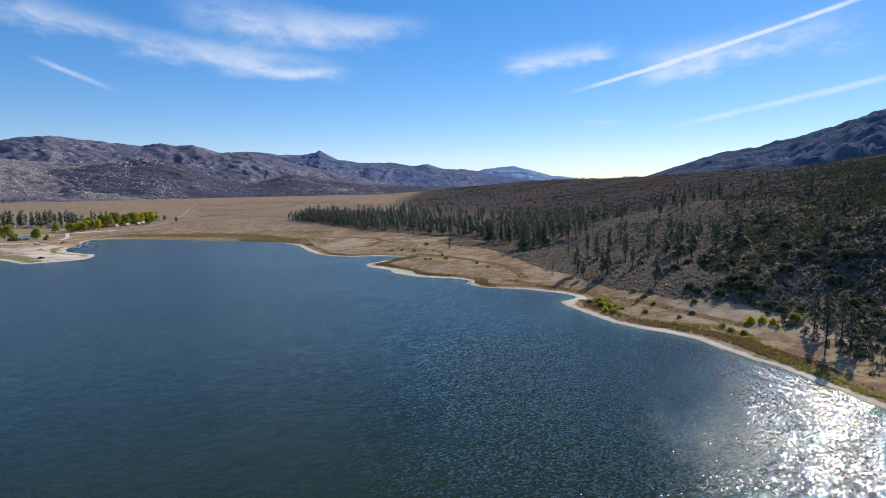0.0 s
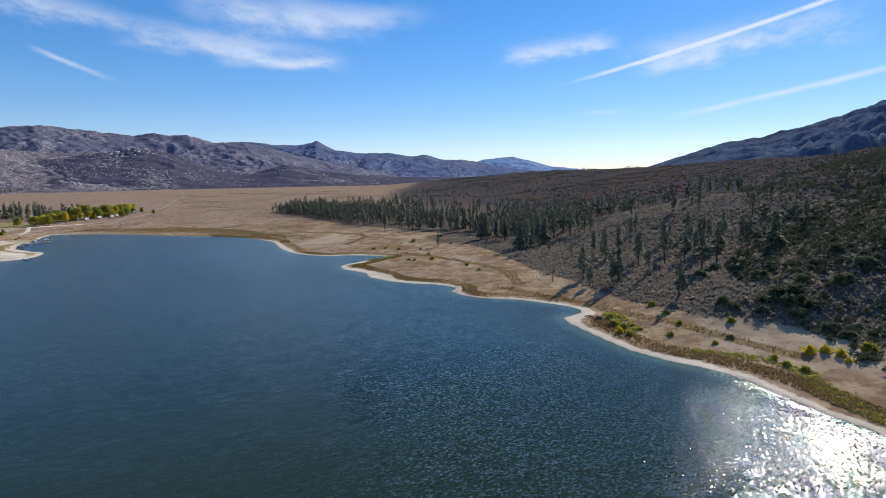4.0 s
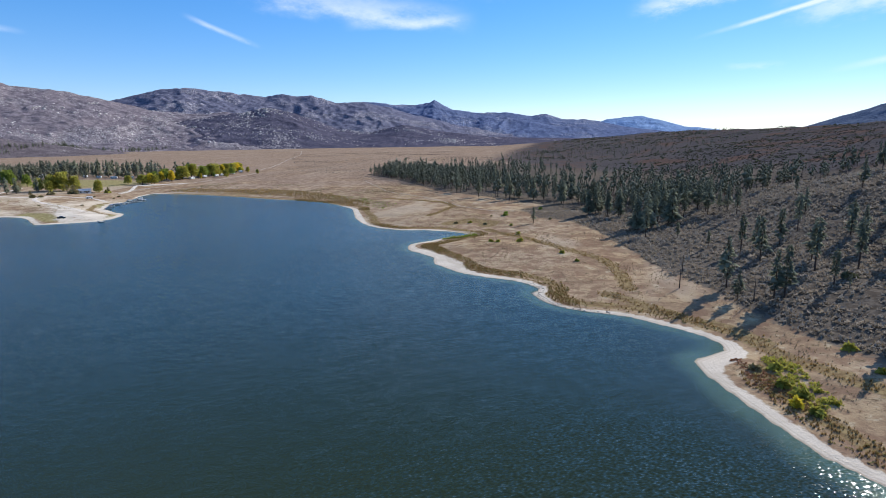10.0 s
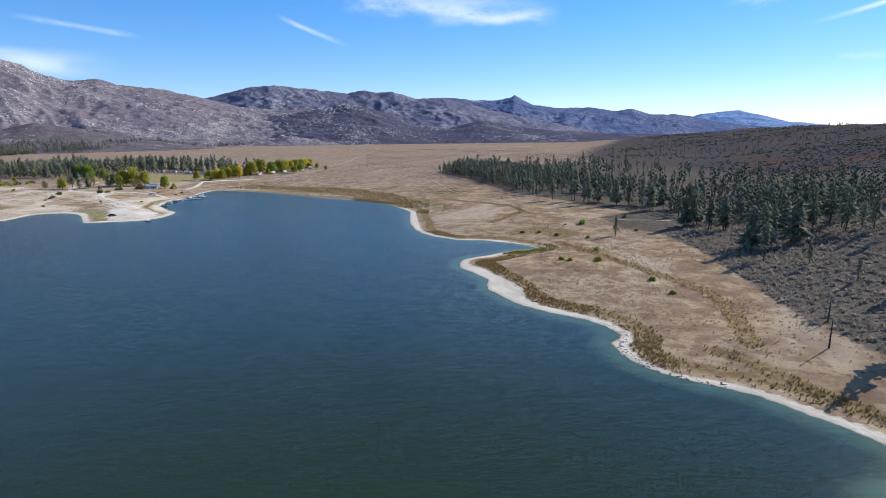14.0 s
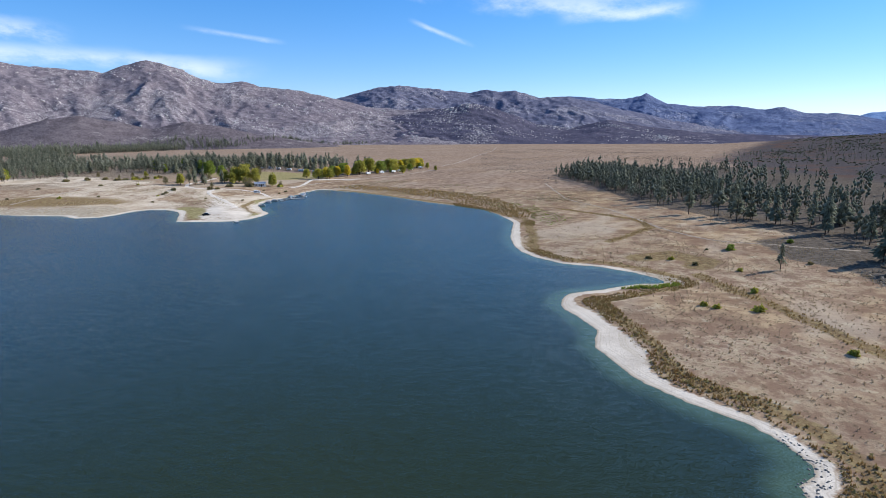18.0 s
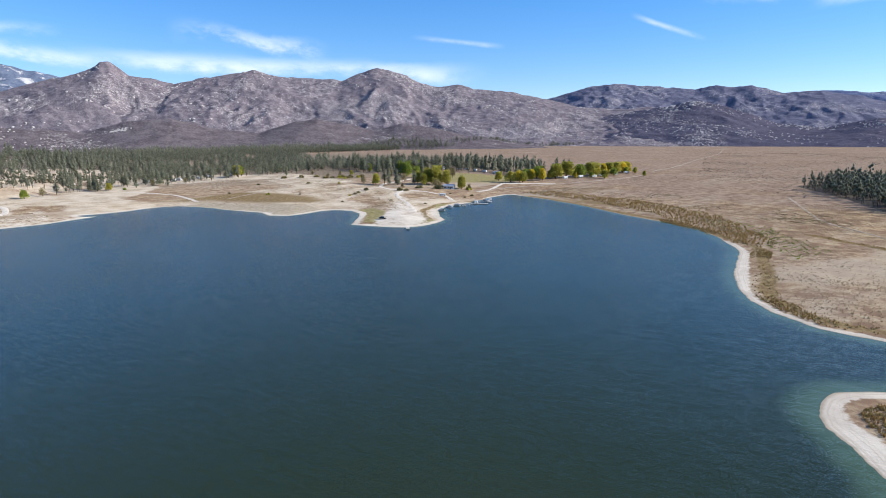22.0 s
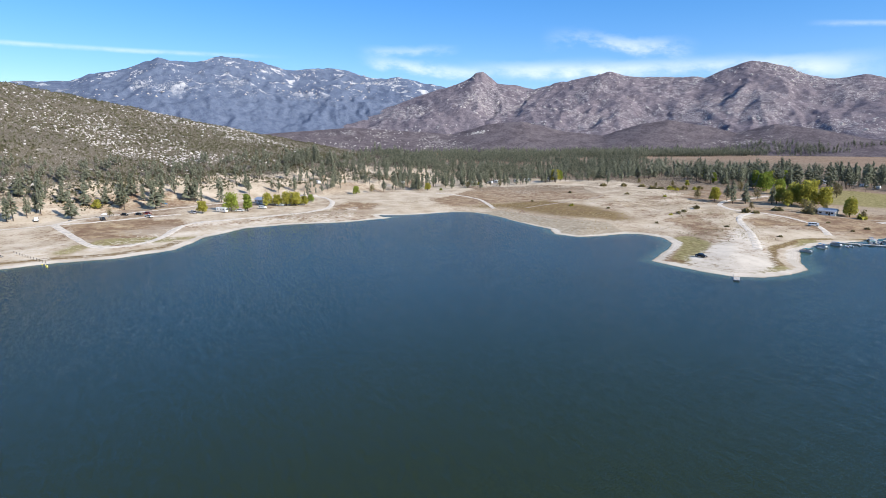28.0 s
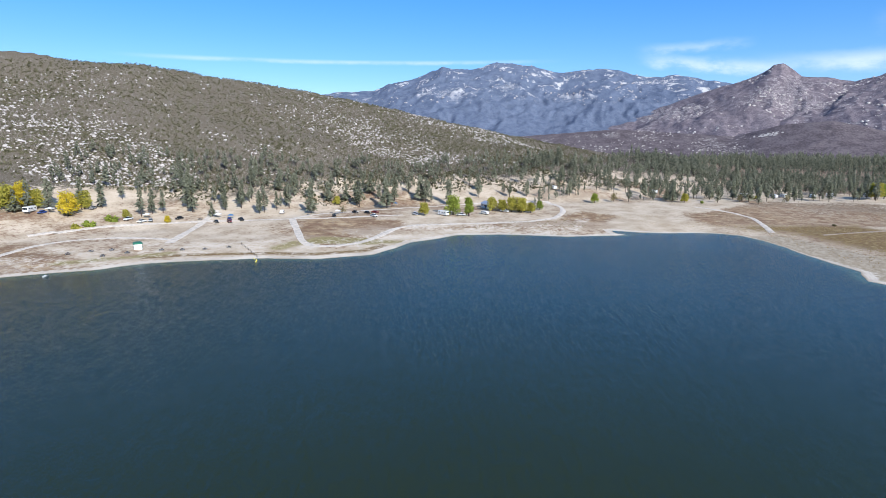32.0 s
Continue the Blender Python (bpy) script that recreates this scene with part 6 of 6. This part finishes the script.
set_out(trailer(), [(-561, 676, 15), (-542, 673, 15), (-520, 670, 20), (-406, 668, 80), (-393, 668, 85), (-392, 690, 80), (-386, 704, 80), (-390, 722, 85), (-392, 748, 80), (-398, 776, 75), (-470, 664, 15),
                    (-618, 372, 20), (-604, 345, 40), (-628, 385, 60), (-600, 325, 50), (-640, 410, 50), (-585, 262, 40), (-530, 196, 30)], "white travel trailer under the trees", "trailer", "travel trailers")


# ---- the boat docks and boats ----
def jetty(length, width):
    top = new("floating_jetty")
    deck = piece("deck", block((length, width, 0.12), (0, 0, 0.28), bevel=0.02), METAL, top)
    n = int(length / 0.3)
    for k in range(n):
        piece("plank", block((0.26, width - 0.1, 0.05), (-length / 2 + 0.18 + k * (length - 0.3) / n, 0, 0.40), bevel=0.0), PLANK, deck)
    for x in (-length / 2 + 0.6, 0, length / 2 - 0.6):
        piece("float", block((1.0, width * 0.9, 0.4), (x, 0, -0.12), bevel=0.08), SILVER, top)
    for x in (-length / 2 + 0.2, length / 2 - 0.2):
        piece("post", rod(0.06, 1.6, (x, width / 2 + 0.08, 0.3), sides=8), METAL, top)
    return top


def moor(ob, x, y, turn, label, category, group, z=0.0):
    small = 0.72 if category == "boat" else 1.0
    ob.matrix_world = pose(x, y, z, 0, 0, turn) @ Matrix.Diagonal((small, small, small, 1))
    return tagged(ob, label, category, group)


moor(jetty(5.0, 1.9), -254.0, 388.5, 150, "pale floating jetty at the launch ramp", "jetty", "jetties")
moor(jetty(24.0, 2.0), -314, 481, 62, "long grey boat jetty along the shore", "jetty", "jetties")
moor(jetty(14.0, 2.0), -322, 498, 25, "grey boat jetty at the marina", "jetty", "jetties")


def pontoon_boat(canvas):
    top = new("pontoon_boat")
    for side in (-1, 1):
        piece("pontoon", rod(0.32, 6.2, (0, side * 0.95, 0.22), "X", 12), METAL, top)
    piece("deck", block((6.2, 2.5, 0.14), (0, 0, 0.5), bevel=0.04), SILVER, top)
    for side in (-1, 1):
        piece("rail", block((5.6, 0.06, 0.65), (0, side * 1.2, 0.62), bevel=0.01), SILVER, top)
    for x, side in ((-1.6, -1), (-1.6, 1), (1.2, -1), (1.2, 1)):
        piece("canopy_post", rod(0.03, 1.5, (x, side * 1.1, 1.35), sides=6), METAL, top)
    piece("canopy", block((3.6, 2.5, 0.16), (-0.2, 0, 2.05), (0.9, 0.85), 0.05), canvas, top)
    piece("seat", block((1.2, 2.1, 0.5), (2.1, 0, 0.62), bevel=0.08), WHITE, top)
    piece("outboard", block((0.5, 0.45, 1.0), (-3.2, 0, 0.1), (0.8, 0.8), 0.08), BLACK_CAR, top)
    return top


def rowing_boat(paint):
    top = new("fishing_boat")
    bm = bmesh.new()
    rings = []
    for x, w, h, keel in ((-2.2, 0.62, 0.55, 0.05), (-1.0, 0.75, 0.55, 0.0), (0.4, 0.74, 0.58, 0.0), (1.5, 0.48, 0.66, 0.06), (2.3, 0.04, 0.78, 0.3)):
        rings.append([bm.verts.new(p) for p in ((x, -w, h), (x, -w * 0.7, keel + 0.08), (x, 0, keel - 0.05), (x, w * 0.7, keel + 0.08), (x, w, h), (x, w * 0.85, h - 0.02), (x, w * 0.55, keel + 0.22), (x, -w * 0.55, keel + 0.22), (x, -w * 0.85, h - 0.02))])
    for a, b in zip(rings, rings[1:]):
        for k in range(9):
            bm.faces.new((a[k], a[(k + 1) % 9], b[(k + 1) % 9], b[k]))
    bm.faces.new(rings[0])
    bm.faces.new(rings[-1][::-1])
    piece("hull", bm, paint, top)
    for x in (-1.4, -0.1, 1.0):
        piece("thwart", block((0.26, 1.15, 0.05), (x, 0, 0.4), bevel=0.01), PLANK, top)
    piece("outboard", block((0.32, 0.3, 0.8), (-2.35, 0, 0.05), (0.8, 0.8), 0.06), BLACK_CAR, top)
    return top


proto = pontoon_boat(TEAL)
moor(proto, -299.5, 444, 40, "pontoon boat with a teal canopy at the bank", "boat", "moored boats")
for x, y, turn in ((-318.5, 492, 150), (-316.5, 486.5, 150), (-326, 505, 110)):
    moor(copy_thing(proto, pose(0, 0, 0)), x, y, turn, "pontoon boat with a teal canopy at the jetty", "boat", "moored boats")
proto = pontoon_boat(CANVAS_BLUE)
moor(proto, -309.5, 458, 25, "pontoon boat with a blue canopy at the bank", "boat", "moored boats")
for x, y, turn in ((-320, 501, 120), (-328, 510, 115), (-313.5, 467.5, 30), (-324, 492.5, 100)):
    moor(copy_thing(proto, pose(0, 0, 0)), x, y, turn, "pontoon boat with a blue canopy at the jetty", "boat", "moored boats")
proto = rowing_boat(WHITE)
moor(proto, -306.5, 455.5, 15, "small white fishing boat drawn to the bank", "boat", "moored boats")
for x, y, turn in ((-311, 472.5, 160), (-310, 470, 165), (-313, 478, 160), (-316, 488.5, 160), (-229.5, 97.5, 35)):
    moor(copy_thing(proto, pose(0, 0, 0)), x, y, turn, "small white fishing boat on the water", "boat", "moored boats")


# ---- small buildings and camp things ----
def kiosk():
    top = new("kiosk")
    piece("wall", block((4.2, 3.0, 2.3), (0, 0, 0), bevel=0.02), WHITE, top)
    piece("roof", block((4.8, 3.6, 0.5), (0, 0, 2.3), (0.82, 0.5), 0.03), GREEN_PAINT, top, "green pitched roof")
    piece("door", block((0.9, 0.08, 1.95), (1.2, 1.5, 0.02), bevel=0.01), GREEN_PAINT, top)
    window = piece("window", block((1.3, 0.06, 0.8), (-0.7, 1.5, 1.0), bevel=0.01), GLASS, top)
    piece("window_frame", block((1.5, 0.05, 0.08), (-0.7, 1.53, 0.92), bevel=0.01), GREEN_PAINT, window)
    return top


set_out(kiosk(), [(-271, 88, 55)], "small white kiosk with a green roof on the sand", "kiosk", "camp buildings")


def cabin_house():
    top = new("camp_house")
    piece("wall", block((9, 6, 2.6), (0, 0, 0), bevel=0.02), WHITE, top)
    piece("roof", block((10, 7.2, 1.5), (0, 0, 2.6), (0.96, 0.06), 0.04), SILVER, top, "grey metal roof")
    for x in (-3, 0.2, 3):
        piece("window", block((1.2, 6.06, 1.0), (x, 0, 1.0), bevel=0.02), GLASS, top)
    piece("door", block((0.95, 6.1, 2.0), (1.6, 0, 0.02), bevel=0.02), CHARCOAL, top)
    return top


set_out(cabin_house(), [(-397, 524, 40), (-600, 668, 10), (-455, 172, 50)], "low white camp house with a metal roof", "house", "camp buildings")


def picnic_table():
    top = new("picnic_table")
    piece("tabletop", block((1.9, 0.8, 0.06), (0, 0, 0.72), bevel=0.01), CHARCOAL, top)
    for side in (-1, 1):
        piece("bench", block((1.9, 0.28, 0.05), (0, side * 0.75, 0.42), bevel=0.01), CHARCOAL, top)
        piece("leg_frame", block((0.08, 1.7, 0.07), (side * 0.7, 0, 0.36), bevel=0.01), METAL, top)
        for end in (-1, 1):
            piece("leg", block((0.08, 0.08, 0.74), (side * 0.7, end * 0.45, 0), bevel=0.01), METAL, top)
    return top


set_out(picnic_table(), [(-251, 75, 40), (-258, 78, 40), (-264, 82, 42), (-264, 91, 42), (-256, 88, 42), (-278, 105, 50), (-283, 112, 50), (-290, 118, 50), (-274, 98, 45), (-385, 101, 30), (-370, 96, 20), (-328, 60, 30), (-318, 50, 30)],
        "dark picnic table on the sandy bank", "table", "picnic tables")


def sunshade(canvas):
    top = new("camp_canopy")
    for x in (-1.4, 1.4):
        for y in (-1.4, 1.4):
            piece("pole", rod(0.03, 2.1, (x, y, 1.05), sides=6), METAL, top)
    piece("canvas", block((3.1, 3.1, 0.7), (0, 0, 2.05), (0.1, 0.1), 0.03), canvas, top)
    return top


set_out(sunshade(WHITE), [(-336, 64, 20), (-384, 106, 20), (-312, 41, 30), (-284, 10, 10)], "white camp canopy on thin poles", "canopy", "camp canopies")
set_out(sunshade(CANVAS_BLUE), [(-339, 70, 40), (-430, 118, 20)], "blue camp canopy on thin poles", "canopy", "camp canopies")


def dead_pine():
    top = new("dead_pine")
    piece("trunk", rod(0.2, 6.5, (0, 0, 3.2), sides=8, end=0.07), CHARCOAL, top)
    for z, a, n in ((2.6, 20, 0.9), (3.6, 150, 0.7), (4.4, 260, 0.8), (5.2, 70, 0.5)):
        bm = rod(0.05, n, (0, 0, n / 2), sides=5, end=0.02)
        bmesh.ops.rotate(bm, verts=bm.verts, matrix=(Matrix.Rotation(radians(a), 3, "Z") @ Matrix.Rotation(radians(65), 3, "Y")))
        bmesh.ops.translate(bm, verts=bm.verts, vec=(0, 0, z))
        piece("stub", bm, CHARCOAL, top)
    return top


set_out(dead_pine(), [(73, 269, 10), (60, 299, 80), (56, 282, 200)], "bare dead pine snag in the sagebrush", "dead tree", "dead pines", -0.1)



def rope_line(posts):
    """Short posts with a sagging rope, ending in yellow floats at the water."""
    top = new("rope_barrier")
    (x0, y0), (x1, y1) = posts[0], posts[-1]
    places = [(x0 + (x1 - x0) * k / 11, y0 + (y1 - y0) * k / 11) for k in range(12)]
    tops = []
    for x, y in places:
        z = max(float(land(np.array([x]), np.array([y]))[0]), -0.2)
        piece("post", rod(0.07, 1.1, (x, y, z + 0.45), sides=7), CHARCOAL, top)
        tops.append((x, y, z + 0.9))
    for a, b in zip(tops, tops[1:]):
        mid = ((a[0] + b[0]) / 2, (a[1] + b[1]) / 2, (a[2] + b[2]) / 2 - 0.25)
        rope_v, rope_f = cone_verts([a, mid, b], [0.04, 0.04, 0.04], 4)
        part("rope", mesh_of("rope", rope_v, rope_f, CHARCOAL), top)
    return tagged(top, "low dark rope barrier running down to the water", "fence", "barriers")


rope_line([(-296, 119), (-284, 139)])
YELLOW = plain_material("yellow_plastic", (0.75, 0.62, 0.04), 0.45)


def buoy():
    top = new("buoy")
    piece("float", rod(0.24, 0.4, (0, 0, 0.1), sides=14, end=0.2), YELLOW, top)
    piece("cap", rod(0.12, 0.12, (0, 0, 0.35), sides=10, end=0.08), WHITE, top)
    return top


proto = buoy()
moor(proto, -281, 141, 0, "small yellow buoy at the waterline", "buoy", "buoys")
for x, y in ((-279.5, 142.5), (-282, 139), (-278, 143.5)):
    moor(copy_thing(proto, pose(0, 0, 0)), x, y, 20, "small yellow buoy at the waterline", "buoy", "buoys")
